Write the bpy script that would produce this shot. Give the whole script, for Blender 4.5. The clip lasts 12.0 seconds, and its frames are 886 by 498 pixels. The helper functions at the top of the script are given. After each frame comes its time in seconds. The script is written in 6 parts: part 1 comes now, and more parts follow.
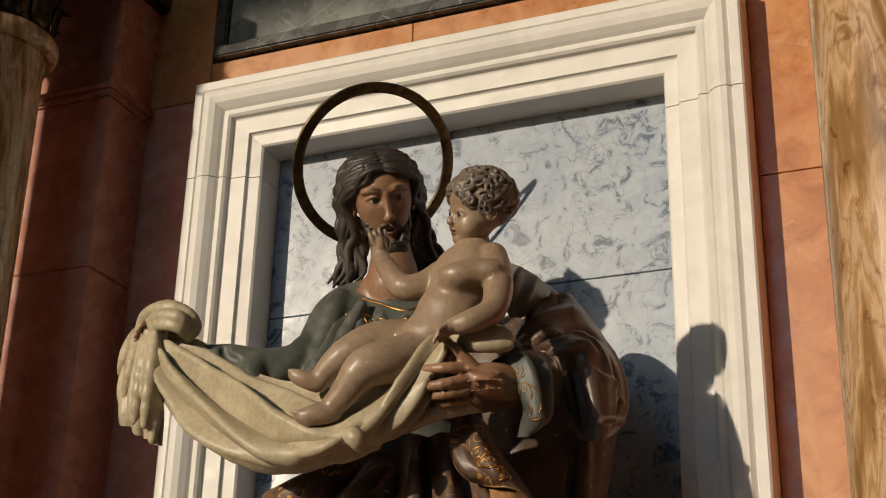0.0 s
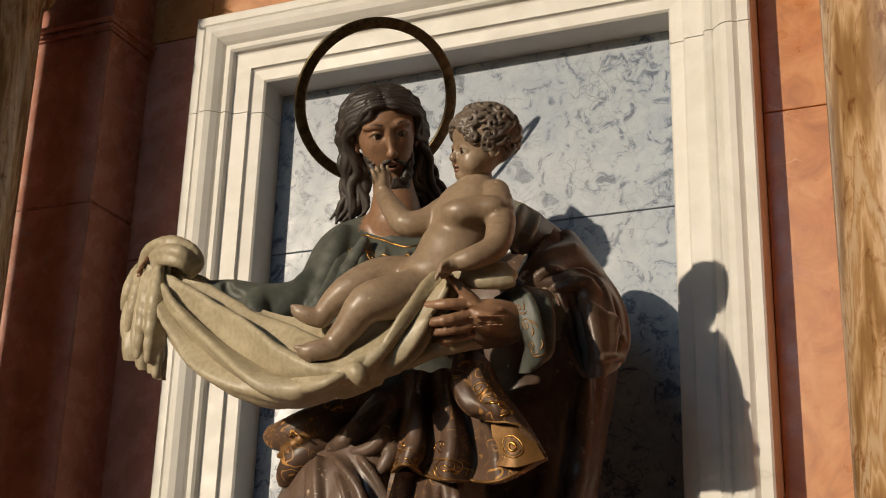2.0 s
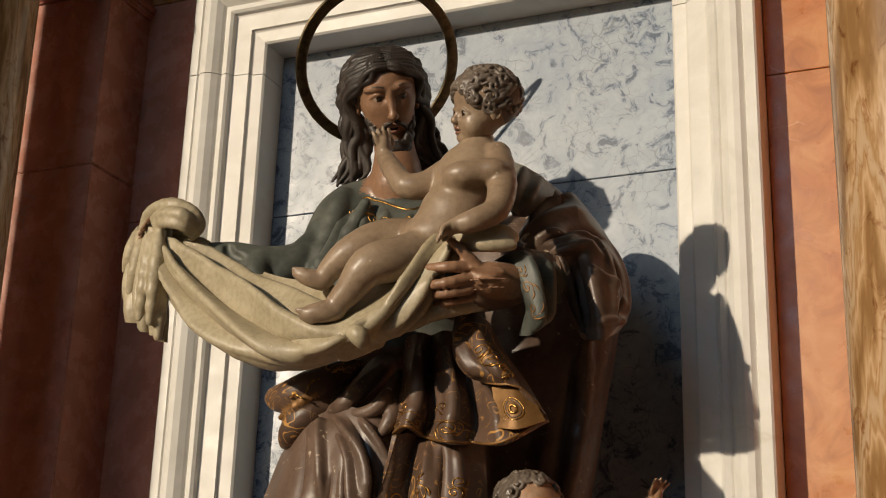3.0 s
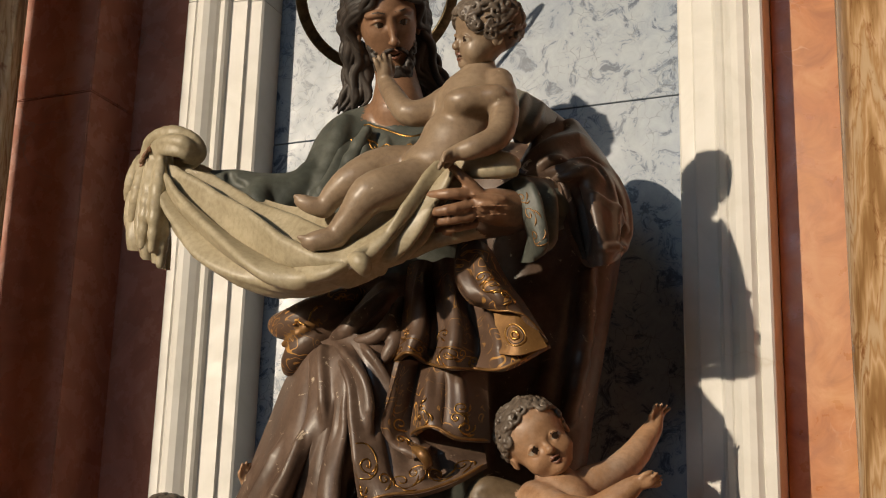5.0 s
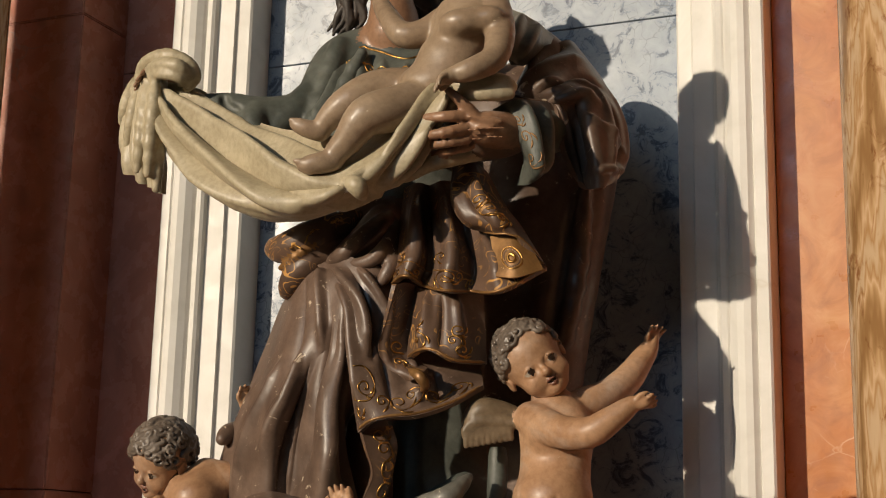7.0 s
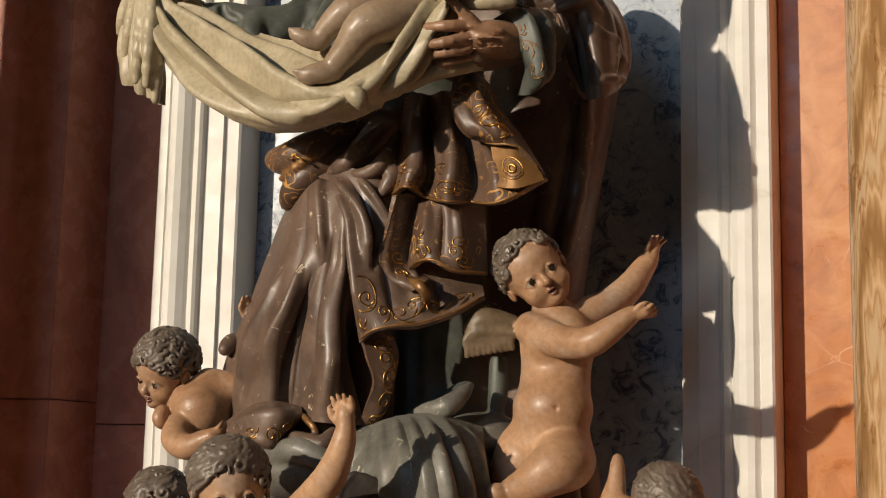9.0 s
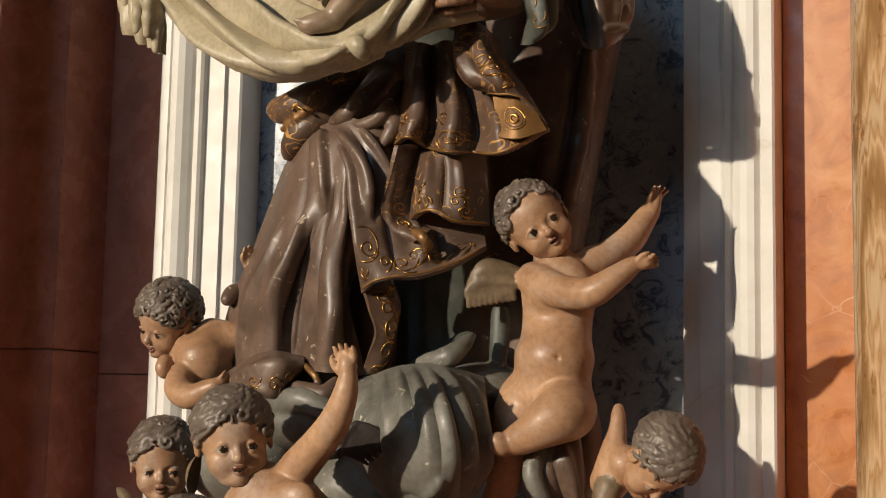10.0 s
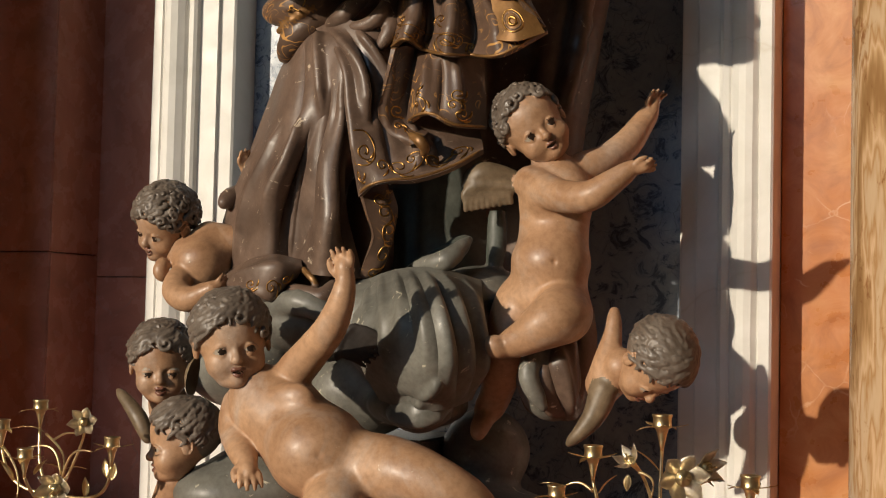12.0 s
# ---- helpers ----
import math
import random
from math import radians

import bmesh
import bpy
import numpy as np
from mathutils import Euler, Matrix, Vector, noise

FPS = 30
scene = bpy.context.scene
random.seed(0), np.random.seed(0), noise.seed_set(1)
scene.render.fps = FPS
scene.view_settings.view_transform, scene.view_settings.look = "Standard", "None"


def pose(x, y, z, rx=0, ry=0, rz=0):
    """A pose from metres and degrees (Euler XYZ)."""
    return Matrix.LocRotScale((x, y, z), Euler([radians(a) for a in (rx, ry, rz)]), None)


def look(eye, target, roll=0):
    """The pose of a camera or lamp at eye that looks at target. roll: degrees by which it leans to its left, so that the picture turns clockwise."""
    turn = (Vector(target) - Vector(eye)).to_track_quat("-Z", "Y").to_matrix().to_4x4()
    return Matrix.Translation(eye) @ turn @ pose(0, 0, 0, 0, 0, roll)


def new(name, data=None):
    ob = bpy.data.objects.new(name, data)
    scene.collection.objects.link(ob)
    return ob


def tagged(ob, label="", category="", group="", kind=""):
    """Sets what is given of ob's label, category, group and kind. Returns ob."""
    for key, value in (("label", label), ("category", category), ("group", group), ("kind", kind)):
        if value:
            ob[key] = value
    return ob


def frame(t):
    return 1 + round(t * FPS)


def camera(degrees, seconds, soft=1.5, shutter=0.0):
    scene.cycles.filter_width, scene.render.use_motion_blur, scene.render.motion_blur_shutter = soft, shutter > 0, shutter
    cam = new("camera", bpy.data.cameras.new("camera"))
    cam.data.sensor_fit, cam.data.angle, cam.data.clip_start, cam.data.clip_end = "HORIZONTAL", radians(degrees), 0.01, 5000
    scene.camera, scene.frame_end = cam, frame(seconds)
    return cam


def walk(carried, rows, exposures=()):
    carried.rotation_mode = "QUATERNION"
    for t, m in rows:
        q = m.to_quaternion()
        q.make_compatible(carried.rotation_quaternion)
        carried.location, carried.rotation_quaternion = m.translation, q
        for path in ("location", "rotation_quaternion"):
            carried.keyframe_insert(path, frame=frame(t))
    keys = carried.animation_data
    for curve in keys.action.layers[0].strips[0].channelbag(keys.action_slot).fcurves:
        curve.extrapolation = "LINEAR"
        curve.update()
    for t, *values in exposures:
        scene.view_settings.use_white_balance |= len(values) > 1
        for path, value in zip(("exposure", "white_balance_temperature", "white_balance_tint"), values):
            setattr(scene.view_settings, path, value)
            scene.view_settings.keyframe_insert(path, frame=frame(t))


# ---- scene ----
# The camera stands still and tilts down; yaw, pitch and roll in degrees.
EYE_HEIGHT = 1.6
cam = camera(35.34, 12.0, soft=1.05)
TILTS = [
    (0.0, 23.263, 22.811, 1.452),
    (0.5, 23.237, 22.193, 1.476),
    (1.0, 23.243, 21.567, 1.554),
    (1.5, 23.258, 20.904, 1.624),
    (2.0, 23.296, 20.195, 1.681),
    (2.5, 23.287, 19.492, 1.753),
    (3.0, 23.303, 18.654, 1.750),
    (5.0, 23.290, 15.650, 1.580),
    (5.5, 23.265, 14.873, 1.547),
    (6.0, 23.228, 14.105, 1.446),
    (6.5, 23.148, 13.309, 1.365),
    (8.5, 22.951, 9.800, 1.135),
    (9.0, 23.007, 8.810, 1.161),
    (9.5, 22.997, 7.774, 1.204),
    (10.0, 23.042, 6.767, 1.171),
    (10.5, 23.000, 5.813, 1.167),
    (11.0, 22.884, 4.839, 1.228),
    (11.5, 22.815, 3.794, 1.259),
    (12.0, 22.837, 2.805, 1.268),
]
walk(cam, [(t, pose(0, 0, EYE_HEIGHT, 90 + pitch, 0, yaw) @ pose(0, 0, 0, 0, 0, roll)) for t, yaw, pitch, roll in TILTS],
     exposures=[(0.0, -0.12, 6500, 10), (3.0, -0.08, 6500, 10), (6.0, 0.0, 6450, 10), (9.0, 0.14, 6300, 10), (12.0, 0.15, 6200, 9)])

# ---- light: low warm sun through an unseen opening, two added area lamps as fill ----
world = bpy.data.worlds.new("sky")
world.use_nodes = True
scene.world = world
sky = world.node_tree.nodes.new("ShaderNodeTexSky")
sky.sky_type, sky.sun_disc = "NISHITA", False
sky.sun_elevation, sky.sun_rotation = radians(14), radians(206)
world.node_tree.links.new(sky.outputs[0], world.node_tree.nodes["Background"].inputs[0])
world.node_tree.nodes["Background"].inputs[1].default_value = 0.05
SUN_WAY = Vector((0.49, 1.0, -0.27))
sun = new("sun", bpy.data.lights.new("sun", "SUN"))
sun.data.energy, sun.data.angle, sun.data.color = 3.5, radians(0.8), (1.0, 0.84, 0.64)
sun.matrix_world = look((-6, -8, 5), Vector((-6, -8, 5)) + SUN_WAY)
# Unseen fill lamps, added to lift the tones that the sun leaves dark.
for nm, at, aim, w, h, watts, col in (
        ("window_light", (-7.5, -8.95, 5.1), (-1.6, 3.4, 2.6), 5.0, 5.0, 72, (1.0, 0.95, 0.90)),
        ("clerestory_light", (-2.7, -8.95, 7.4), (-1.6, 3.4, 2.6), 3.0, 3.5, 104, (0.46, 0.73, 1.0))):
    la = new(nm, bpy.data.lights.new(nm, "AREA"))
    la.data.shape, la.data.size, la.data.size_y, la.data.energy, la.data.color = "RECTANGLE", w, h, watts, col
    la.matrix_world = look(at, aim)
scene.view_settings.exposure = 0.0


# ---- materials ----
def nodes_of(name):
    m = bpy.data.materials.new(name)
    m.use_nodes = True
    return m, m.node_tree.nodes, m.node_tree.links, m.node_tree.nodes["Principled BSDF"]


def ramp(N, L, fac, stops):
    r = N.new("ShaderNodeValToRGB")
    e = r.color_ramp.elements
    while len(e) < len(stops):
        e.new(0.5)
    for el, (p, c) in zip(e, stops):
        el.position, el.color = p, (*c, 1)
    L.new(fac, r.inputs[0])
    return r.outputs[0]


def noise_tex(N, L, scale, detail=5, rough=0.55, warp=0.0, stretch=(1, 1, 1)):
    mp = N.new("ShaderNodeMapping")
    mp.inputs["Scale"].default_value = stretch
    geo = N.new("ShaderNodeNewGeometry")
    L.new(geo.outputs["Position"], mp.inputs[0])
    t = N.new("ShaderNodeTexNoise")
    t.inputs["Scale"].default_value, t.inputs["Detail"].default_value = scale, detail
    t.inputs["Roughness"].default_value, t.inputs["Distortion"].default_value = rough, warp
    L.new(mp.outputs[0], t.inputs[0])
    return t.outputs[0]


def mix(N, L, fac, a, b, mode="MIX"):
    m = N.new("ShaderNodeMix")
    m.data_type, m.blend_type = "RGBA", mode
    for sock, v in ((m.inputs[0], fac), (m.inputs[6], a), (m.inputs[7], b)):
        if isinstance(v, bpy.types.NodeSocket):
            L.new(v, sock)
        elif isinstance(v, (int, float)):
            sock.default_value = v
        else:
            sock.default_value = (*v, 1)
    return m.outputs[2]


def bump(N, L, bs, height, strength, dist):
    b = N.new("ShaderNodeBump")
    b.inputs["Strength"].default_value, b.inputs["Distance"].default_value = strength, dist
    L.new(height, b.inputs["Height"])
    L.new(b.outputs[0], bs.inputs["Normal"])


def painted(name, dark, light, rough=0.4, worn=(0.55, 0.46, 0.33), wear=0.66, scale=9.0, coat=0.0, fine=70.0, metal=0.0, patch=None):
    """Painted and worn polychrome wood: two tones, fine grime, chipped flecks."""
    m, N, L, bs = nodes_of(name)
    big = noise_tex(N, L, scale, 6, 0.6, 0.4)
    c = ramp(N, L, big, [(0.32, dark), (0.68, light)])
    if patch:
        c = mix(N, L, ramp(N, L, noise_tex(N, L, 4.5, 7, 0.65, 0.8), [(0.50, (0, 0, 0)), (0.66, (0.75, 0.75, 0.75))]), c, patch)
    grime = ramp(N, L, noise_tex(N, L, fine, 4, 0.6), [(0.3, (0.70, 0.67, 0.64)), (0.60, (1, 1, 1))])
    c = mix(N, L, 0.7, c, grime, "MULTIPLY")
    chips = ramp(N, L, noise_tex(N, L, 26, 8, 0.72, 0.8), [(wear, (0, 0, 0)), (wear + 0.025, (1, 1, 1))])
    c = mix(N, L, chips, c, worn)
    L.new(c, bs.inputs["Base Color"])
    L.new(ramp(N, L, big, [(0.25, (rough - 0.08,) * 3), (0.75, (rough + 0.14,) * 3)]), bs.inputs["Roughness"])
    bs.inputs["Metallic"].default_value = metal
    bs.inputs["Coat Weight"].default_value = coat
    bs.inputs["Coat Roughness"].default_value = 0.25
    bump(N, L, bs, noise_tex(N, L, 45, 6, 0.6), 0.25, 0.004)
    return m


def gilded(name, base, gold, scale):
    """Brown robe paint with gilt scrollwork that has partly worn off."""
    m, N, L, bs = nodes_of(name)
    n0 = noise_tex(N, L, scale, 1.0, 0.4, 1.6)
    sn = N.new("ShaderNodeMath")
    sn.operation = "MULTIPLY"
    sn.inputs[1].default_value = 34.0
    L.new(n0, sn.inputs[0])
    sw = N.new("ShaderNodeMath")
    sw.operation = "SINE"
    L.new(sn.outputs[0], sw.inputs[0])
    line = ramp(N, L, sw.outputs[0], [(0.78, (0, 0, 0)), (0.92, (1, 1, 1))])
    keep = ramp(N, L, noise_tex(N, L, 7, 5, 0.6), [(0.47, (0, 0, 0)), (0.58, (1, 1, 1))])
    g = mix(N, L, 1.0, line, keep, "MULTIPLY")
    c0 = ramp(N, L, noise_tex(N, L, 11, 6, 0.6), [(0.3, base), (0.7, tuple(v * 1.9 for v in base))])
    L.new(mix(N, L, g, c0, gold), bs.inputs["Base Color"])
    bs.inputs["Roughness"].default_value = 0.42
    L.new(mix(N, L, 0.55, (0, 0, 0), g, "MULTIPLY"), bs.inputs["Metallic"])
    bump(N, L, bs, noise_tex(N, L, 40, 6, 0.6), 0.25, 0.004)
    return m


def stone(name, stops, scale, vein=None, vein_scale=6.0, vein_width=0.02, rough=0.25, warp=1.2, stretch=(1, 1, 1), cloud=None, bumpy=0.08, vein_keep=0.5, grit=0.62):
    m, N, L, bs = nodes_of(name)
    c = ramp(N, L, noise_tex(N, L, scale, 12, grit, warp, stretch), stops)
    if cloud:
        c = mix(N, L, ramp(N, L, noise_tex(N, L, scale * 0.35, 4, 0.5, 0.5), [(0.4, (0, 0, 0)), (0.65, (1, 1, 1))]), c, cloud, "MULTIPLY")
    if vein:
        geo = N.new("ShaderNodeNewGeometry")
        nz = N.new("ShaderNodeTexNoise")
        nz.inputs["Scale"].default_value, nz.inputs["Detail"].default_value = vein_scale * 0.9, 5
        L.new(geo.outputs["Position"], nz.inputs[0])
        wv = N.new("ShaderNodeVectorMath")
        wv.operation = "MULTIPLY_ADD"
        L.new(nz.outputs["Color"], wv.inputs[0])
        wv.inputs[1].default_value = (0.9 / vein_scale,) * 3
        L.new(geo.outputs["Position"], wv.inputs[2])
        vo = N.new("ShaderNodeTexVoronoi")
        vo.feature = "DISTANCE_TO_EDGE"
        vo.inputs["Scale"].default_value = vein_scale
        L.new(wv.outputs[0], vo.inputs["Vector"])
        line = ramp(N, L, vo.outputs["Distance"], [(0.0, (1, 1, 1)), (vein_width, (0, 0, 0))])
        keep = ramp(N, L, noise_tex(N, L, vein_scale * 0.5, 4, 0.6), [(vein_keep - 0.06, (0, 0, 0)), (vein_keep + 0.1, (1, 1, 1))])
        c = mix(N, L, mix(N, L, 1.0, line, keep, "MULTIPLY"), c, vein)
    L.new(c, bs.inputs["Base Color"])
    L.new(ramp(N, L, noise_tex(N, L, 14, 5, 0.6), [(0.3, (max(0.05, rough - 0.07),) * 3), (0.7, (rough + 0.12,) * 3)]), bs.inputs["Roughness"])
    bump(N, L, bs, noise_tex(N, L, 30, 5, 0.6), bumpy, 0.003)
    return m


def banded(name, stops, scale, warp, axis, rough=0.2):
    """Onyx with flowing upright bands."""
    m, N, L, bs = nodes_of(name)
    geo = N.new("ShaderNodeNewGeometry")
    mp = N.new("ShaderNodeMapping")
    mp.inputs["Scale"].default_value = axis
    L.new(geo.outputs["Position"], mp.inputs[0])
    w = N.new("ShaderNodeTexWave")
    w.wave_type, w.bands_direction = "BANDS", "DIAGONAL"
    w.inputs["Scale"].default_value, w.inputs["Distortion"].default_value = scale, warp
    w.inputs["Detail"].default_value, w.inputs["Detail Scale"].default_value, w.inputs["Detail Roughness"].default_value = 5, 1.3, 0.55
    L.new(mp.outputs[0], w.inputs[0])
    c = ramp(N, L, w.outputs["Fac"], stops)
    spots = ramp(N, L, noise_tex(N, L, 16, 7, 0.65, 1.5, (1, 1, 0.5)), [(0.34, (0.45, 0.24, 0.10)), (0.44, (1, 1, 1))])
    c = mix(N, L, 0.75, c, spots, "MULTIPLY")
    L.new(c, bs.inputs["Base Color"])
    bs.inputs["Roughness"].default_value = rough
    bump(N, L, bs, noise_tex(N, L, 30, 5, 0.6), 0.06, 0.003)
    return m


def metal_of(name, col, rough, dark=0.35):
    m, N, L, bs = nodes_of(name)
    c = ramp(N, L, noise_tex(N, L, 38, 7, 0.7), [(0.35, tuple(v * dark for v in col)), (0.6, col)])
    L.new(c, bs.inputs["Base Color"])
    bs.inputs["Metallic"].default_value, bs.inputs["Roughness"].default_value = 1.0, rough
    bump(N, L, bs, noise_tex(N, L, 60, 5, 0.6), 0.2, 0.002)
    return m


WHITE = stone("white_marble", [(0.3, (0.63, 0.61, 0.555)), (0.5, (0.70, 0.68, 0.63)), (0.7, (0.75, 0.73, 0.69))], 4.5, (0.52, 0.47, 0.38), 1.1, 0.006, 0.46, vein_keep=0.6)
BLUE = stone("blue_grey_marble", [(0.385, (0.055, 0.08, 0.125)), (0.43, (0.16, 0.205, 0.27)), (0.455, (0.28, 0.325, 0.38)), (0.66, (0.36, 0.405, 0.455))], 17.0, (0.14, 0.165, 0.185), 24.0, 0.05, 0.36, warp=0.9, vein_keep=0.54, grit=0.72, cloud=(0.80, 0.84, 0.9))
ORANGE = stone("orange_marble", [(0.3, (0.36, 0.145, 0.048)), (0.5, (0.48, 0.21, 0.070)), (0.72, (0.56, 0.29, 0.12))], 8.0, (0.62, 0.40, 0.24), 9.0, 0.022, 0.3, cloud=(0.92, 0.80, 0.70), vein_keep=0.60)
# Copy of the orange marble with its redder look in shade painted in.
SHADED_ORANGE = stone("shaded_orange_marble", [(0.3, (0.38, 0.165, 0.115)), (0.55, (0.54, 0.235, 0.165)), (0.75, (0.60, 0.31, 0.23))], 3.0, (0.42, 0.25, 0.2), 2.6, 0.008, 0.24)
ONYX = banded("honey_onyx", [(0.0, (0.26, 0.14, 0.055)), (0.35, (0.44, 0.27, 0.13)), (0.6, (0.55, 0.37, 0.215)), (0.85, (0.37, 0.21, 0.09)), (1.0, (0.50, 0.35, 0.21))], 3.2, 11.0, (1.7, 1.7, 0.30))
SLATE = stone("dark_grey_marble", [(0.3, (0.10, 0.11, 0.105)), (0.6, (0.21, 0.22, 0.20)), (0.75, (0.30, 0.30, 0.27))], 2.5, (0.40, 0.40, 0.37), 3.0, 0.012, 0.25, stretch=(2, 2, 0.7))
BLACK = stone("black_marble", [(0.3, (0.035, 0.037, 0.035)), (0.7, (0.07, 0.072, 0.066))], 5, (0.2, 0.2, 0.18), 4, 0.01, 0.25)
PLASTER = stone("nave_limestone", [(0.3, (0.30, 0.25, 0.19)), (0.7, (0.40, 0.34, 0.26))], 1.5, rough=0.8)
FLOOR = stone("floor_marble", [(0.3, (0.20, 0.17, 0.14)), (0.7, (0.30, 0.26, 0.22))], 1.5, rough=0.4)
SKIN = painted("flesh_paint", (0.31, 0.165, 0.085), (0.54, 0.325, 0.185), 0.47, (0.66, 0.56, 0.42), 0.67, 6, 0.10, patch=(0.47, 0.37, 0.30))
PALE = painted("pale_flesh_paint", (0.265, 0.185, 0.12), (0.37, 0.275, 0.185), 0.40, (0.64, 0.54, 0.40), 0.68, 7, 0.12, patch=(0.32, 0.225, 0.155))
FACE = painted("ruddy_flesh_paint", (0.24, 0.13, 0.075), (0.33, 0.185, 0.105), 0.42, (0.55, 0.42, 0.30), 0.74, 8, 0.15)
HAIR = painted("brown_hair_paint", (0.11, 0.085, 0.066), (0.21, 0.17, 0.135), 0.42, (0.32, 0.26, 0.2), 0.69, 14)
DARKHAIR = painted("dark_hair_paint", (0.028, 0.023, 0.020), (0.066, 0.052, 0.043), 0.52, (0.25, 0.2, 0.16), 0.71, 14)
GREEN = painted("green_tunic_paint", (0.062, 0.070, 0.060), (0.122, 0.130, 0.110), 0.5, (0.4, 0.36, 0.27), 0.69, 9)
BROWN = painted("brown_mantle_paint", (0.085, 0.055, 0.040), (0.185, 0.122, 0.088), 0.40, (0.52, 0.42, 0.31), 0.625, 7, 0.06)
GILT = gilded("gilt_brown_paint", (0.075, 0.045, 0.03), (0.52, 0.27, 0.075), 13)
OCHRE = painted("worn_gilt_lining", (0.17, 0.085, 0.03), (0.34, 0.18, 0.06), 0.40, (0.6, 0.42, 0.2), 0.66, 12, metal=0.4)
CREAM = painted("cream_cloth_paint", (0.37, 0.31, 0.20), (0.52, 0.45, 0.31), 0.45, (0.70, 0.64, 0.52), 0.665, 6, 0.05)
CLOUD = painted("grey_green_cloud_paint", (0.10, 0.097, 0.084), (0.235, 0.226, 0.192), 0.42, (0.55, 0.5, 0.38), 0.635, 6, 0.05)
WING = painted("grey_brown_wing_paint", (0.11, 0.078, 0.046), (0.23, 0.165, 0.10), 0.45, (0.5, 0.4, 0.24), 0.66, 14)
EYEWHITE = painted("glass_eye", (0.40, 0.34, 0.27), (0.46, 0.40, 0.32), 0.12, (0.4, 0.34, 0.27), 0.9)
IRIS = painted("iris_and_mouth_shade", (0.025, 0.015, 0.01), (0.04, 0.024, 0.016), 0.1, (0.03, 0.02, 0.01), 0.9)
LIP = painted("red_lip_paint", (0.20, 0.085, 0.055), (0.26, 0.12, 0.08), 0.35, (0.4, 0.2, 0.12), 0.8)
HALO = metal_of("tarnished_brass", (0.17, 0.125, 0.07), 0.42, 0.35)
GOLD = metal_of("worn_gold_leaf", (0.62, 0.34, 0.10), 0.38, 0.30)
BRASS = metal_of("polished_gilt_brass", (0.86, 0.68, 0.38), 0.34, 0.75)
SILVER = metal_of("silvered_petal", (0.90, 0.82, 0.68), 0.40, 0.8)


# ---- building helpers ----
def finish(ob, mats, smooth=True):
    for m in mats if isinstance(mats, (list, tuple)) else [mats]:
        ob.data.materials.append(m)
    if smooth:
        ob.data.polygons.foreach_set("use_smooth", [True] * len(ob.data.polygons))
    return ob


def part(name, bm, material, parent=None, label="", smooth=False):
    me = bpy.data.meshes.new(name)
    bm.to_mesh(me)
    bm.free()
    ob = finish(new(name, me), material, smooth)
    if parent:
        ob.parent = parent
    return tagged(ob, label) if label else ob


def block(x0, x1, y0, y1, z0, z1, bevel=0.004, seg=2):
    bm = bmesh.new()
    bmesh.ops.create_cube(bm, size=1, matrix=Matrix.Translation(((x0 + x1) / 2, (y0 + y1) / 2, (z0 + z1) / 2)) @ Matrix.Diagonal((x1 - x0, y1 - y0, z1 - z0, 1)))
    if bevel:
        bmesh.ops.bevel(bm, geom=bm.edges[:], offset=bevel, segments=seg, affect="EDGES")
    return bm


def thing(name, label, category, kind="", group=""):
    return tagged(new(name), label, category, group, kind)


def sweep(profile, stations):
    """Sweep a section along stations; each station turns (u, y) of the section into a place."""
    bm = bmesh.new()
    rows = [[bm.verts.new(st(u, y)) for u, y in profile] for st in stations]
    for a, b in zip(rows, rows[1:]):
        for i in range(len(profile)):
            j = (i + 1) % len(profile)
            bm.faces.new((a[i], a[j], b[j], b[i]))
    bm.faces.new(rows[0]), bm.faces.new(rows[-1])
    bmesh.ops.recalc_face_normals(bm, faces=bm.faces[:])
    return bm


def turned(profile, at, n=40):
    """A body of revolution from (radius, height) pairs."""
    bm = bmesh.new()
    rings = [[bm.verts.new((at[0] + r * math.cos(2 * math.pi * i / n), at[1] + r * math.sin(2 * math.pi * i / n), z)) for i in range(n)] for r, z in profile]
    for a, b in zip(rings, rings[1:]):
        for i in range(n):
            bm.faces.new((a[i], a[(i + 1) % n], b[(i + 1) % n], b[i]))
    bm.faces.new(rings[0][::-1]), bm.faces.new(rings[-1])
    return bm


# ---- the retable wall: panel, frame, marble slabs, pilasters, columns ----
FRONT, WALL_Y, PANEL_Y = 3.60, 3.69, 3.79
X0, X1, TOP, BASE = -2.512, -0.603, 4.013, 1.0

north = tagged(finish(new("wall_north", bpy.data.meshes.new("wall_north")), PLASTER), "stone core wall behind the marble retable", "wall", kind="structure")
bm = block(-11, 7, 3.83, 4.2, 0, 10, 0)
bm.to_mesh(north.data), bm.free()

panel = thing("niche_panel", "blue-grey veined marble slabs at the back of the niche", "wall panel", "structure")
for za, zb in ((1.0, 3.166), (3.169, 3.78)):
    part("slab", block(X0 + 0.2, X1 - 0.2, PANEL_Y, PANEL_Y + 0.03, za, zb, 0.002, 1), BLUE, panel)

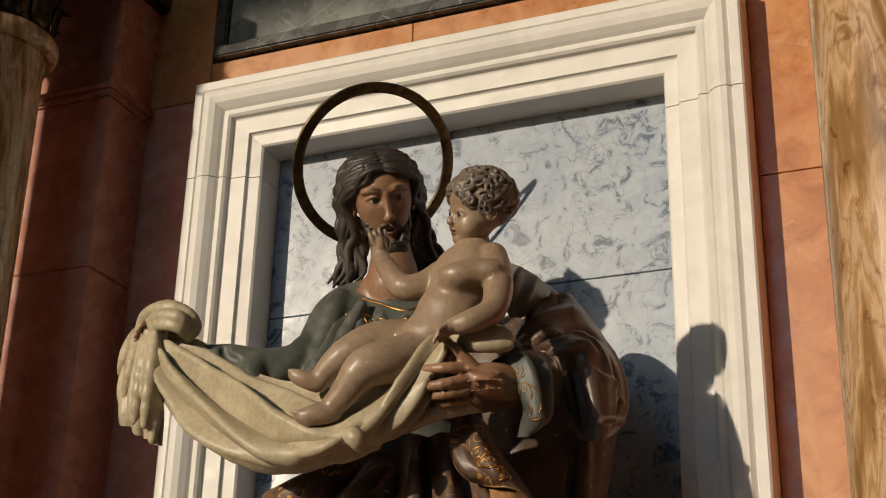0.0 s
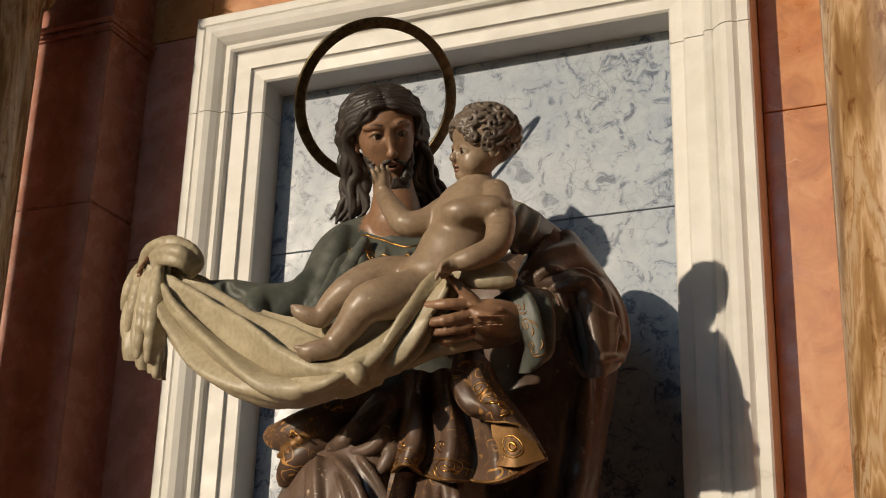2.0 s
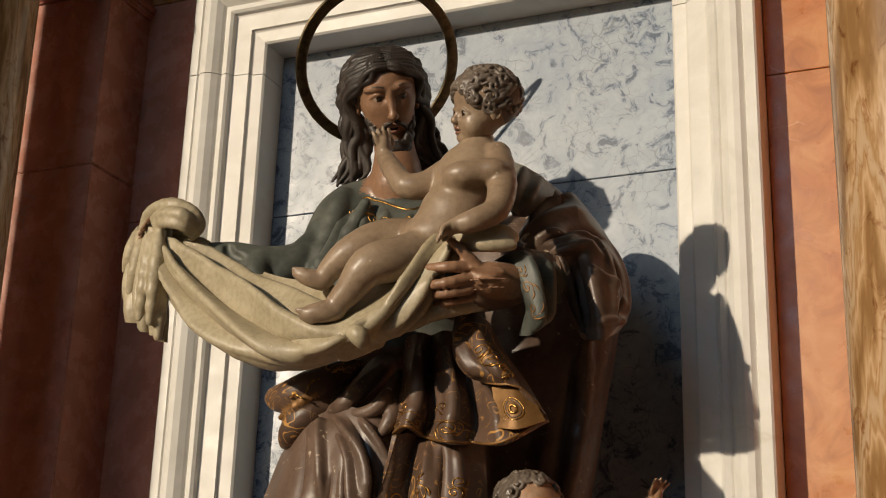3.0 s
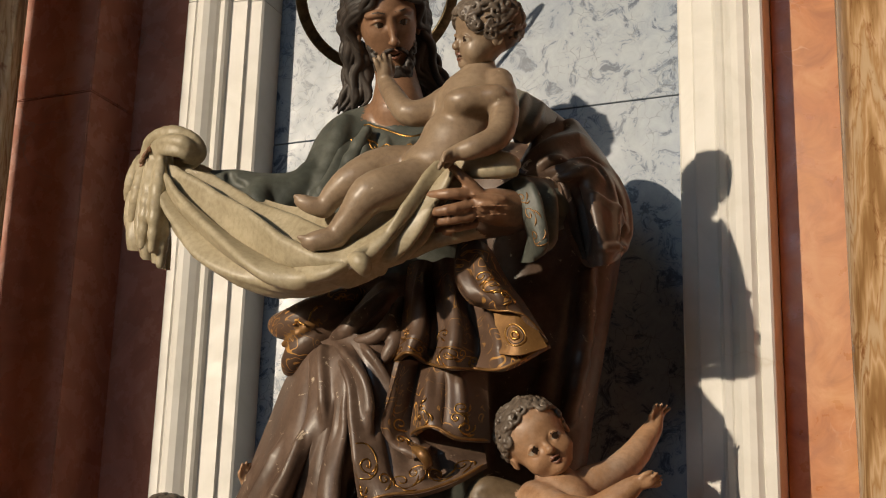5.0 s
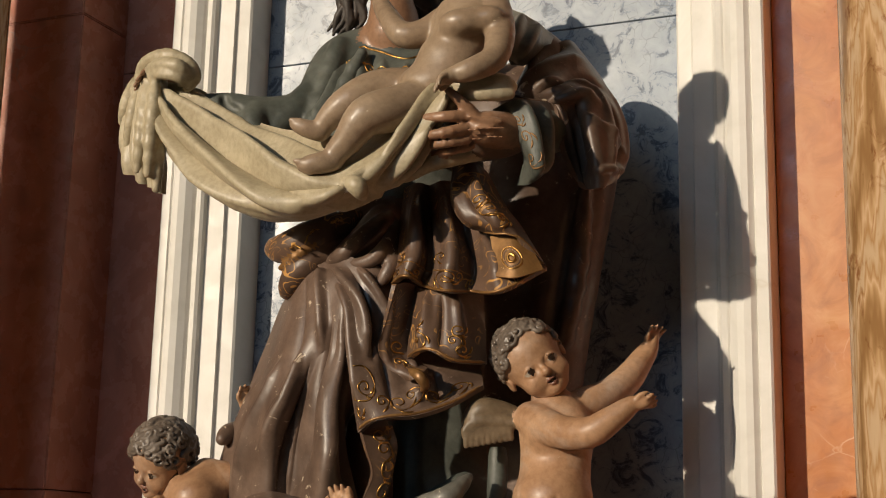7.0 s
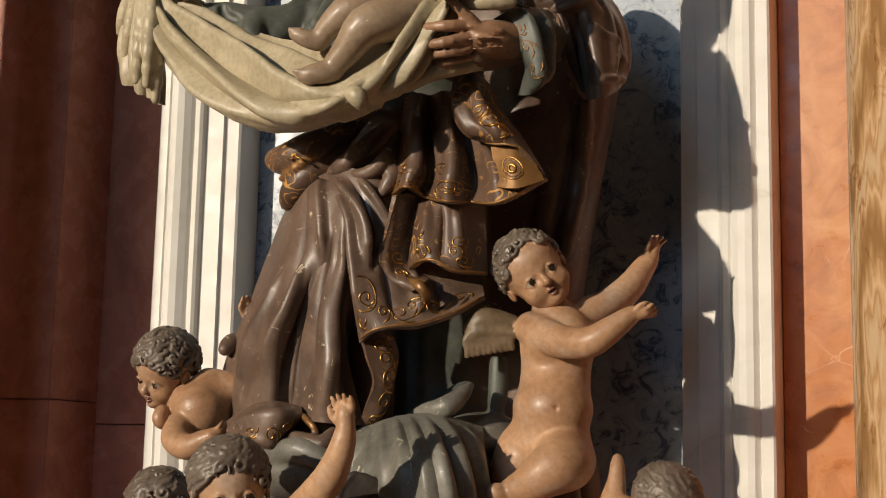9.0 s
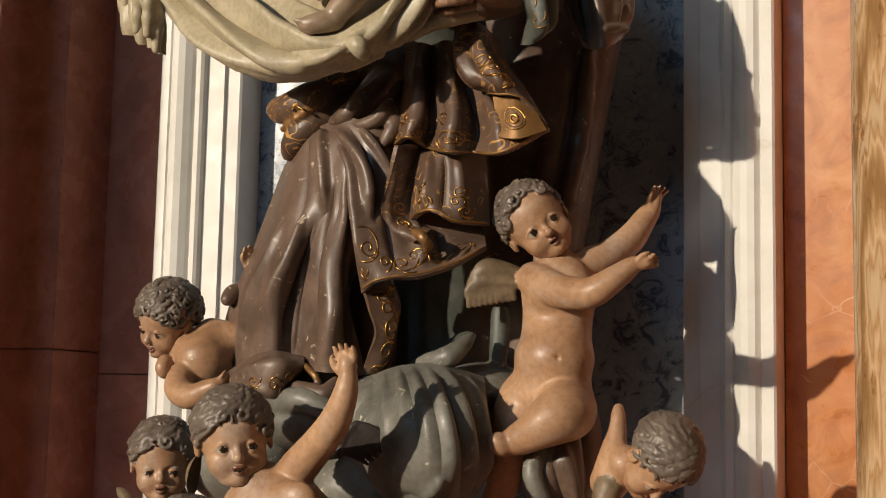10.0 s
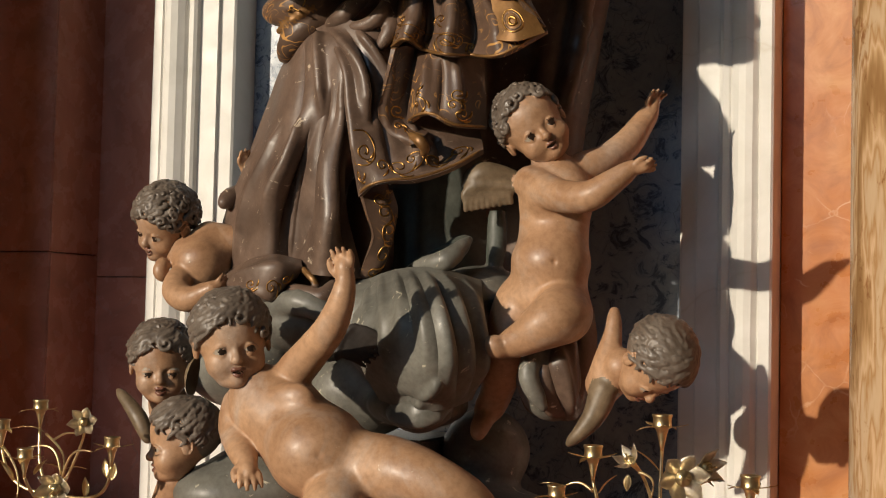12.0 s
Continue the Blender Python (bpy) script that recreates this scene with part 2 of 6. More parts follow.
# Stepped white marble surround: section from its outer edge inwards.
SECTION = [(0, 3.74), (0, 3.606), (0.006, 3.600), (0.034, 3.600), (0.038, 3.606), (0.040, 3.604), (0.052, 3.594), (0.070, 3.592), (0.090, 3.600), (0.106, 3.616),
           (0.114, 3.628), (0.120, 3.624), (0.134, 3.622), (0.142, 3.630), (0.146, 3.645), (0.152, 3.648), (0.205, 3.650), (0.208, 3.660), (0.213, 3.664),
           (0.250, 3.668), (0.256, 3.675), (0.256, 3.80), (0.2, 3.805)]
surround = thing("niche_surround", "white marble stepped moulding frame round the statue niche", "niche frame", "structure")
for side in (-1, 1):
    ex = X0 if side < 0 else X1
    sts = [lambda u, y, z=z, ex=ex, s=side: (ex - s * u, y, z) for z in (BASE, 3.641)]
    part("jamb_block", sweep(SECTION, sts), WHITE, surround)
sts = [lambda u, y: (X0 + u, y, 3.644), lambda u, y: (X0 + u, y, TOP - u), lambda u, y: (X1 - u, y, TOP - u), lambda u, y: (X1 - u, y, 3.644)]
part("lintel_block", sweep(SECTION, sts), WHITE, surround)

facing = thing("wall_facing", "polished orange-red marble slabs on the retable wall", "wall cladding", "structure")
for xa, xb, za, zb, m in ((X1 + 0.002, -0.33, 1.0, 3.395, ORANGE), (X1 + 0.002, -0.33, 3.398, 4.4, ORANGE),
                          (-2.78, X0 - 0.002, 1.0, 1.704, SHADED_ORANGE), (-2.78, X0 - 0.002, 1.707, 3.17, SHADED_ORANGE), (-2.78, X0 - 0.002, 3.173, 4.0, SHADED_ORANGE), (-2.78, X0 - 0.002, 4.003, 5.0, ORANGE),
                          (X0, -1.72, TOP + 0.003, 4.145, ORANGE), (-1.717, X1, TOP + 0.003, 4.145, ORANGE), (-0.60, -0.33, 4.403, 5.0, ORANGE)):
    part("slab", block(xa, xb, 3.725 if xa > X1 - 0.01 else WALL_Y, 3.80, za, zb, 0.002, 1), m, facing)

frieze = thing("frieze_slab", "dark grey marble frieze slab with a black border", "frieze", "structure")
part("border", block(-2.492, -0.62, 3.655, 3.80, 4.149, 4.198, 0.006), BLACK, frieze)
part("field", block(-2.440, -0.66, 3.672, 3.80, 4.200, 5.0, 0.003), SLATE, frieze)
part("border", block(-2.492, -2.443, 3.655, 3.80, 4.200, 5.0, 0.006), BLACK, frieze)
part("border", block(-0.657, -0.62, 3.655, 3.80, 4.200, 5.0, 0.006), BLACK, frieze)

# Pilasters carry the orange marble's copy that has shade in its colour.
for k, (xa, xb) in enumerate(((-3.24, -2.76), (-0.353, 0.13))):
    pil = thing("pilaster", "orange marble pilaster in a shade-reddened tone with a slim neck moulding", "pilaster", "structure", "pilasters of the retable")
    for za, zb in ((1.0, 1.772), (1.775, 3.30), (3.303, 3.94)):
        part("shaft_block", block(xa, xb, 3.454, 3.82, za, zb, 0.004), SHADED_ORANGE, pil)
    part("shaft_block", block(xa, xb, 3.454, 3.82, 3.995, 5.0, 0.004), SHADED_ORANGE, pil)
    part("moulding", block(xa - 0.012, xb + 0.012, 3.440, 3.82, 3.942, 3.968, 0.008, 3), SHADED_ORANGE, pil)
    part("moulding", block(xa - 0.024, xb + 0.024, 3.428, 3.82, 3.969, 3.993, 0.010, 3), SHADED_ORANGE, pil)
outer = thing("side_facing", "orange marble slab beyond the pilaster", "wall cladding", "structure")
part("slab", block(-4.6, -3.245, 3.60, 3.82, 1.0, 5.0, 0.003), ORANGE, outer)

COLUMN_Y, RADIUS = 3.10, 0.17
NECK = 3.94
for cx in (-2.970, -0.182):
    col = thing("column", "polished honey-brown onyx column with a gilt carved capital", "column", "structure", "columns of the retable")
    shaft = [(RADIUS * 1.04, 1.0), (RADIUS * 1.04, 1.05), (RADIUS, 1.1), (RADIUS, 2.2), (RADIUS * 0.985, 3.0), (RADIUS * 0.96, NECK - 0.06), (RADIUS * 1.0, NECK - 0.015), (RADIUS * 1.0, NECK)]
    part("shaft", turned(shaft, (cx, COLUMN_Y), 56), ONYX, col, smooth=True)
    ring = [(RADIUS * 0.98, NECK)] + [(RADIUS * (1.04 + 0.16 * math.sin(a)), NECK + 0.036 - 0.036 * math.cos(a)) for a in (0.3, 0.8, 1.3, 1.8, 2.3, 2.8)] + [(RADIUS * 0.98, NECK + 0.075)]
    part("astragal", turned(ring, (cx, COLUMN_Y), 56), ONYX, col, smooth=True)
    bell = [(RADIUS * 0.94, NECK + 0.076), (RADIUS * 0.96, NECK + 0.25), (RADIUS * 1.15, NECK + 0.40), (RADIUS * 1.4, NECK + 0.46)]
    part("bell", turned(bell, (cx, COLUMN_Y), 40), HALO, col, smooth=True)
    for tier, (zz, n, hh) in enumerate(((NECK + 0.08, 10, 0.16), (NECK + 0.19, 10, 0.17))):
        for i in range(n):
            a = 2 * math.pi * (i + 0.5 * tier) / n
            bm = bmesh.new()
            rows = []
            for v in range(7):
                s = v / 6
                r = RADIUS * (0.97 + 0.10 * s + 0.30 * max(0, s - 0.72) ** 1.2 * 3)
                w = 0.05 * math.sin(math.pi * (0.18 + 0.80 * s)) ** 0.7
                z = zz + hh * (s - 0.35 * max(0, s - 0.8) * 4 * s)
                rows.append([bm.verts.new((cx + r2 * math.cos(a) - q * w * math.sin(a), COLUMN_Y + r2 * math.sin(a) + q * w * math.cos(a), z)) for q in (-1, -0.6, -0.25, 0, 0.25, 0.6, 1) for r2 in (r + 0.012 * (1 - abs(q)) + 0.006 * (abs(q) == 0.25),)])
            for p, q in zip(rows, rows[1:]):
                for j in range(6):
                    bm.faces.new((p[j], p[j + 1], q[j + 1], q[j]))
            ext = bmesh.ops.solidify(bm, geom=bm.faces[:], thickness=0.008)
            part("acanthus_leaf", bm, HALO, col, smooth=True)
    part("abacus", block(cx - 0.25, cx + 0.25, COLUMN_Y - 0.25, COLUMN_Y + 0.6, NECK + 0.462, NECK + 0.55, 0.012), HALO, col)

# a larger column of the chapel's entrance, which keeps the light off the side of the retable
pier = thing("entrance_column", "tall plain limestone column at the chapel entrance", "column", "structure")
PX, PY, PR = -3.77, 1.5, 0.21
part("shaft", turned([(PR * 1.3, 0.0), (PR * 1.3, 0.25), (PR, 0.32), (PR, 4.55), (PR * 1.12, 4.60), (PR, 4.66)], (PX, PY), 40), PLASTER, pier, smooth=True)
part("capital", turned([(PR, 4.662), (PR * 1.1, 4.80), (PR * 1.35, 4.92), (PR * 1.3, 4.97), (PR * 1.75, 5.15)], (PX, PY), 40), PLASTER, pier, smooth=True)
part("impost", block(PX - 0.4, PX + 0.4, PY - 0.4, PY + 0.4, 5.152, 10.0, 0.01), PLASTER, pier)

# ---- altar ledge and the plain chapel that closes the place ----
ledge = thing("altar_ledge", "plain red marble altar ledge under the statue", "altar", "structure")
part("body", block(-3.3, 0.2, 2.55, 3.70, 0.0, 0.94), SHADED_ORANGE, ledge)
part("top", block(-3.34, 0.24, 2.50, 3.595, 0.942, 0.998, 0.01), SHADED_ORANGE, ledge)
for nm, bx, m, lab in (("floor", (-11, 7, -9.4, 4.2, -0.2, 0), FLOOR, "worn grey stone floor"), ("ceiling", (-11, 7, -9.4, 4.2, 10, 10.3), PLASTER, "plain limestone vault"),
                       ("wall_west", (-11.4, -11, -9.4, 4.2, 0, 10), PLASTER, "plain limestone wall"), ("wall_east", (7, 7.4, -9.4, 4.2, 0, 10), PLASTER, "plain limestone wall")):
    tagged(part(nm, block(*bx, 0), m), lab, nm.split("_")[0], kind="structure")
# Out of view; its openings are added to let in the sun and fill lamps.
south = thing("wall_south", "unseen limestone wall with two openings added for sun and fill", "wall", "structure")
for xa, xb, za, zb in ((-11, -10.2, 0, 10), (-10.2, -4.9, 0, 2.4), (-10.2, -4.9, 7.8, 10), (-4.9, -4.2, 0, 10), (-4.2, -1.2, 0, 5.5), (-4.2, -1.2, 9.3, 10), (-1.2, 7, 0, 10)):
    part("masonry", block(xa, xb, -9.4, -9.0, za, zb, 0), PLASTER, south)


# ---- carving engine: blended solids on a grid, skinned to one mesh ----
MATS = [SKIN, PALE, FACE, HAIR, DARKHAIR, GREEN, BROWN, GILT, OCHRE, CREAM, CLOUD, WING, EYEWHITE, IRIS, LIP, HALO, GOLD]
(M_SKIN, M_PALE, M_FACE, M_HAIR, M_DARKHAIR, M_GREEN, M_BROWN, M_GILT, M_OCHRE, M_CREAM, M_CLOUD, M_WING, M_EYE, M_IRIS, M_LIP, M_HALO, M_GOLD) = range(17)


def unit(v):
    v = np.array(v, float)
    return v / np.linalg.norm(v)


class Carving:
    def __init__(self, lo, hi, step):
        self.lo, self.step = np.array(lo, np.float32), step
        self.n = np.ceil((np.array(hi) - np.array(lo)) / step).astype(int) + 1
        self.d = np.full(self.n, 1.0, np.float32)
        self.m = np.zeros(self.n, np.int8)
        self.sheets = []

    def put(self, lo, hi, fn, k, mat, cut=False):
        a = np.maximum(0, np.floor((np.array(lo) - 2 * k - 3 * self.step - self.lo) / self.step).astype(int))
        b = np.minimum(self.n, np.ceil((np.array(hi) + 2 * k + 3 * self.step - self.lo) / self.step).astype(int) + 1)
        if (b <= a).any():
            return
        s = tuple(slice(i, j) for i, j in zip(a, b))
        ax = [self.lo[i] + self.step * np.arange(a[i], b[i], dtype=np.float32) for i in range(3)]
        P = np.stack(np.meshgrid(*ax, indexing="ij"), -1)
        e, d = fn(P).astype(np.float32), self.d[s]
        if cut:
            h = np.clip(0.5 - 0.5 * (d + e) / k, 0, 1)
            self.d[s] = d * (1 - h) - e * h + k * h * (1 - h)
            if mat is not None:
                self.m[s] = np.where(-e > d - k * 0.3, mat, self.m[s])
            return
        h = np.clip(0.5 + 0.5 * (d - e) / k, 0, 1)
        if mat is not None:
            self.m[s] = np.where(e < d, mat, self.m[s])
        self.d[s] = d * (1 - h) + e * h - k * h * (1 - h)

    def rod(self, p, r, q, s, mat, k=0.02, cut=False):
        """A round cone from p to q with radii r and s."""
        p, q = np.array(p, np.float32), np.array(q, np.float32)
        w = max(r, s)
        ax = q - p
        ll = float(ax @ ax) + 1e-9

        def fn(P):
            v = P - p
            t = np.clip(v @ ax / ll, 0, 1)
            return np.sqrt(((v - t[..., None] * ax) ** 2).sum(-1)) - (r + (s - r) * t)
        self.put(np.minimum(p, q) - w, np.maximum(p, q) + w, fn, k, mat, cut)

    def chain(self, mat, k, *pts, cut=False, smooth=3):
        """A smooth run of rods through (x, y, z, radius)."""
        P = np.array(pts, float)
        if smooth > 1 and len(P) > 2:
            E = np.vstack([2 * P[0] - P[1], P, 2 * P[-1] - P[-2]])
            out = []
            for i in range(1, len(E) - 2):
                a, b, c, d = E[i - 1:i + 3]
                for t in np.arange(smooth) / smooth:
                    out.append(0.5 * (2 * b + (c - a) * t + (2 * a - 5 * b + 4 * c - d) * t * t + (3 * b - a - 3 * c + d) * t ** 3))
            P = np.array(out + [E[-2]])
            P[:, 3] = np.maximum(P[:, 3], 0.001)
        for a, b in zip(P, P[1:]):
            self.rod(a[:3], a[3], b[:3], b[3], mat, k, cut)

    def egg(self, c, radii, mat, k=0.02, turn=None, cut=False):
        """An ellipsoid; turn holds its axes as rows."""
        c, rad = np.array(c, np.float32), np.array(radii, np.float32)
        T = np.eye(3, dtype=np.float32) if turn is None else np.array(turn, np.float32)

        def fn(P):
            v = ((P - c) @ T.T) / rad
            n = np.sqrt((v * v).sum(-1)) + 1e-6
            g = np.sqrt(((v / rad) ** 2).sum(-1)) + 1e-6
            return n * (n - 1) / g
        w = rad.max()
        self.put(c - w, c + w, fn, k, mat, cut)

    def skin(self):
        d, st = self.d, self.step
        ins = d < 0
        o = [ins[i:ins.shape[0] - 1 + i, j:ins.shape[1] - 1 + j, k:ins.shape[2] - 1 + k] for i in (0, 1) for j in (0, 1) for k in (0, 1)]
        cnt = sum(x.astype(np.int8) for x in o)
        cells = np.argwhere((cnt > 0) & (cnt < 8))
        idx = np.full(cnt.shape, -1, np.int32)
        idx[tuple(cells.T)] = np.arange(len(cells))
        pos, wt = np.zeros((len(cells), 3)), np.zeros(len(cells))
        corners = [np.array(((c >> 2) & 1, (c >> 1) & 1, c & 1)) for c in range(8)]
        val = [d[tuple((cells + c).T)] for c in corners]
        for a in range(8):
            for bit in (1, 2, 4):
                if a & bit:
                    continue
                b = a | bit
                x = (val[a] < 0) != (val[b] < 0)
                t = np.where(x, val[a] / np.where(x, val[a] - val[b], 1), 0)
                pos += np.where(x[:, None], corners[a] + t[:, None] * (corners[b] - corners[a]), 0)
                wt += x
        co = self.lo + st * (cells + pos / wt[:, None])
        mats = self.m[tuple(np.minimum(cells + np.rint(pos / wt[:, None]).astype(int), self.n - 1).T)]
        quads = []
        for ax in range(3):
            u, v = (ax + 1) % 3, (ax + 2) % 3
            sa, sb = [slice(None)] * 3, [slice(None)] * 3
            sa[ax], sb[ax] = slice(0, -1), slice(1, None)
            e = np.argwhere(ins[tuple(sa)] != ins[tuple(sb)])
            e = e[(e[:, u] > 0) & (e[:, v] > 0) & (e[:, u] < self.n[u] - 1) & (e[:, v] < self.n[v] - 1)]
            flip = ~ins[tuple(e.T)]
            du, dv = np.eye(3, dtype=int)[u], np.eye(3, dtype=int)[v]
            q = np.stack([idx[tuple(x.T)] for x in (e - du - dv, e - dv, e, e - du)], 1)
            q[flip] = q[flip][:, ::-1]
            quads.append(q)
        return co, np.vstack(quads), mats

    def sheet(self, mat, curves, nu=48, nv=24, thick=0.012, folds=(0, 0.0, 0.0), back=None, creases=(), crisp=0.85):
        """A cloth: a smooth surface through curves of points, pleated, with thickness."""
        C = np.array(curves, float)

        def spline(A, n):
            E = np.concatenate([2 * A[:1] - A[1:2], A, 2 * A[-1:] - A[-2:-1]])
            s = np.linspace(0, len(A) - 1, n)
            i = np.minimum(s.astype(int), len(A) - 2)
            t = (s - i).reshape(-1, *[1] * (A.ndim - 1))
            a, b, c, e = E[i], E[i + 1], E[i + 2], E[i + 3]
            return 0.5 * (2 * b + (c - a) * t + (2 * a - 5 * b + 4 * c - e) * t * t + (3 * b - a - 3 * c + e) * t ** 3)
        G = spline(np.swapaxes(spline(C, nv), 0, 1), nu)
        N = np.cross(np.gradient(G, axis=0), np.gradient(G, axis=1))
        N /= np.linalg.norm(N, axis=-1, keepdims=True) + 1e-9
        if N[..., 1].mean() > 0:
            N = -N
        U, V = np.meshgrid(np.linspace(0, 1, nu), np.linspace(0, 1, nv), indexing="ij")
        f, amp, ph = folds
        w = np.sin(2 * np.pi * f * (U + 0.06 * np.sin(5 * V + ph)) + ph) + 0.45 * np.sin(2 * np.pi * f * 1.73 * U + 2.1 * V + 2 * ph)
        D = amp * (0.25 + 0.75 * V) * w
        lu = np.linalg.norm(np.diff(G, axis=0), axis=-1).sum(0).mean()
        lv = np.linalg.norm(np.diff(G, axis=1), axis=-1).sum(1).mean()
        UU, VV = U * lu, V * lv
        for u0, v0, u1, v1, width, height in creases:
            u0, u1, v0, v1, width, height = u0 * lu, u1 * lu, v0 * lv, v1 * lv, width * 0.44 * crisp, height * 0.74
            du, dv = u1 - u0, v1 - v0
            ll = du * du + dv * dv
            t = np.clip(((UU - u0) * du + (VV - v0) * dv) / ll, 0, 1)
            bow = 0.05 * np.sin(np.pi * t)
            dd = np.hypot(UU - u0 - t * du - bow * dv, VV - v0 - t * dv + bow * du)
            wd = width * (0.55 + 0.75 * t)
            D = D + height * np.exp(-1.6 * (np.sqrt(dd * dd + 0.00001) / wd) ** 1.3) * np.clip(np.minimum(t * 6 + 0.15, (1 - t) * 4), 0, 1)
        G = G + N * D[..., None]
        N = np.cross(np.gradient(G, axis=0), np.gradient(G, axis=1))
        N /= np.linalg.norm(N, axis=-1, keepdims=True) + 1e-9
        if N[..., 1].mean() > 0:
            N = -N
        F, B = G + N * thick / 2, G - N * thick / 2
        i = np.arange(nu * nv).reshape(nu, nv)
        q = np.stack([i[:-1, :-1], i[1:, :-1], i[1:, 1:], i[:-1, 1:]], -1).reshape(-1, 4)
        off = nu * nv
        rim = np.concatenate([i[:, 0], i[-1, 1:], i[-2::-1, -1], i[0, -2:0:-1]])
        base = 2 * off
        n_rim = len(rim)
        k = np.arange(n_rim)
        edge = np.stack([k, (k + 1) % n_rim, (k + 1) % n_rim + n_rim, k + n_rim], 1) + base
        quads = np.vstack([q, q[:, ::-1] + off, edge])
        mm = np.concatenate([np.full(len(q), mat), np.full(len(q), mat if back is None else back), np.full(len(edge), mat)])
        Fl, Bl = F.reshape(-1, 3), B.reshape(-1, 3)
        self.sheets.append((np.vstack([Fl, Bl, Fl[rim], Bl[rim]]), quads, mm))

        def on(u, v):
            """The place on the cloth's face at (u, v), both from 0 to 1."""
            a, b = min(max(u, 0), 1) * (nu - 1), min(max(v, 0), 1) * (nv - 1)
            i0, j0 = min(int(a), nu - 2), min(int(b), nv - 2)
            a, b = a - i0, b - j0
            return (F[i0, j0] * (1 - a) + F[i0 + 1, j0] * a) * (1 - b) + (F[i0, j0 + 1] * (1 - a) + F[i0 + 1, j0 + 1] * a) * b
        return on, lu, lv

    def wire(self, mat, pts, r):
        """Raised gilt line along points."""
        P, n = np.array(pts, float), 6
        d = np.gradient(P, axis=0)
        d /= np.linalg.norm(d, axis=1, keepdims=True) + 1e-9
        a = np.cross(d, (0.31, -0.9, 0.3))
        a /= np.linalg.norm(a, axis=1, keepdims=True) + 1e-9
        b = np.cross(d, a)
        w = r * np.clip(np.minimum(np.arange(len(P)), np.arange(len(P))[::-1]) / 4 + 0.35, 0, 1)[:, None]
        co = np.concatenate([P[:, None] + w[:, None] * (a[:, None] * math.cos(k * math.pi / 3) + b[:, None] * math.sin(k * math.pi / 3)) for k in range(n)], 1)
        i = np.arange(len(P) * n).reshape(-1, n)
        j = np.roll(i, -1, 1)
        q = np.stack([i[:-1], j[:-1], j[1:], i[1:]], -1).reshape(-1, 4)
        self.sheets.append((co.reshape(-1, 3), q, np.full(len(q), mat)))

    def scroll(self, cloth_on, u, v, size, turn, hand, mat, r):
        """A spiral tendril with a leaf, laid on a cloth."""
        on, lu, lv = cloth_on
        tt = np.linspace(0, 1, 30)
        rad, ang = size * (1 - 0.85 * tt), turn + hand * 2 * math.pi * 1.35 * tt
        self.wire(mat, [on(u + x * math.cos(y) / lu, v + x * math.sin(y) / lv) for x, y in zip(rad, ang)], r)
        for k in (0.0, 0.9):
            c, e = turn + hand * k, size * 1.02
            self.wire(mat, [on(u + (e + size * 0.55 * t) * math.cos(c - hand * t * 0.9) / lu, v + (e + size * 0.55 * t) * math.sin(c - hand * t * 0.9) / lv) for t in np.linspace(0, 1, 9)], r * 1.5)

    def ringlet(self, cloth_on, u, v, size, mat, r):
        on, lu, lv = cloth_on
        self.wire(mat, [on(u + size * math.cos(a) / lu, v + size * math.sin(a) / lv) for a in np.linspace(0, 2 * math.pi, 36)], r)

    def hem(self, cloth_on, u0, u1, v, mat, r):
        self.wire(mat, [cloth_on[0](u, v) for u in np.linspace(u0, u1, 60)], r)

    def done(self, name, label, category, group=""):
        co, quads, mats = self.skin()
        V, Q, M = [co], [quads], [mats[quads[:, 0]]]
        n = len(co)
        for c, q, m in self.sheets:
            V.append(c), Q.append(q + n), M.append(m)
            n += len(c)
        V, Q, M = np.vstack(V), np.vstack(Q), np.concatenate(M)
        me = bpy.data.meshes.new(name)
        me.vertices.add(len(V))
        me.vertices.foreach_set("co", V.astype(np.float32).ravel())
        me.loops.add(Q.size)
        me.loops.foreach_set("vertex_index", Q.astype(np.int32).ravel())
        me.polygons.add(len(Q))
        me.polygons.foreach_set("loop_start", np.arange(0, Q.size, 4, dtype=np.int32))
        me.update(calc_edges=True)
        used = np.unique(M)
        remap = np.zeros(len(MATS), np.int32)
        remap[used] = np.arange(len(used))
        me.polygons.foreach_set("material_index", remap[M])
        ob = finish(new(name, me), [MATS[i] for i in used])
        me.validate()
        return tagged(ob, label, category, group)


def axes(fwd, up):
    """Rows: the head's right, back and up."""
    b = -unit(fwd)
    u = np.array(up, float)
    u = unit(u - (u @ b) * b)
    return np.array([np.cross(b, u), b, u])


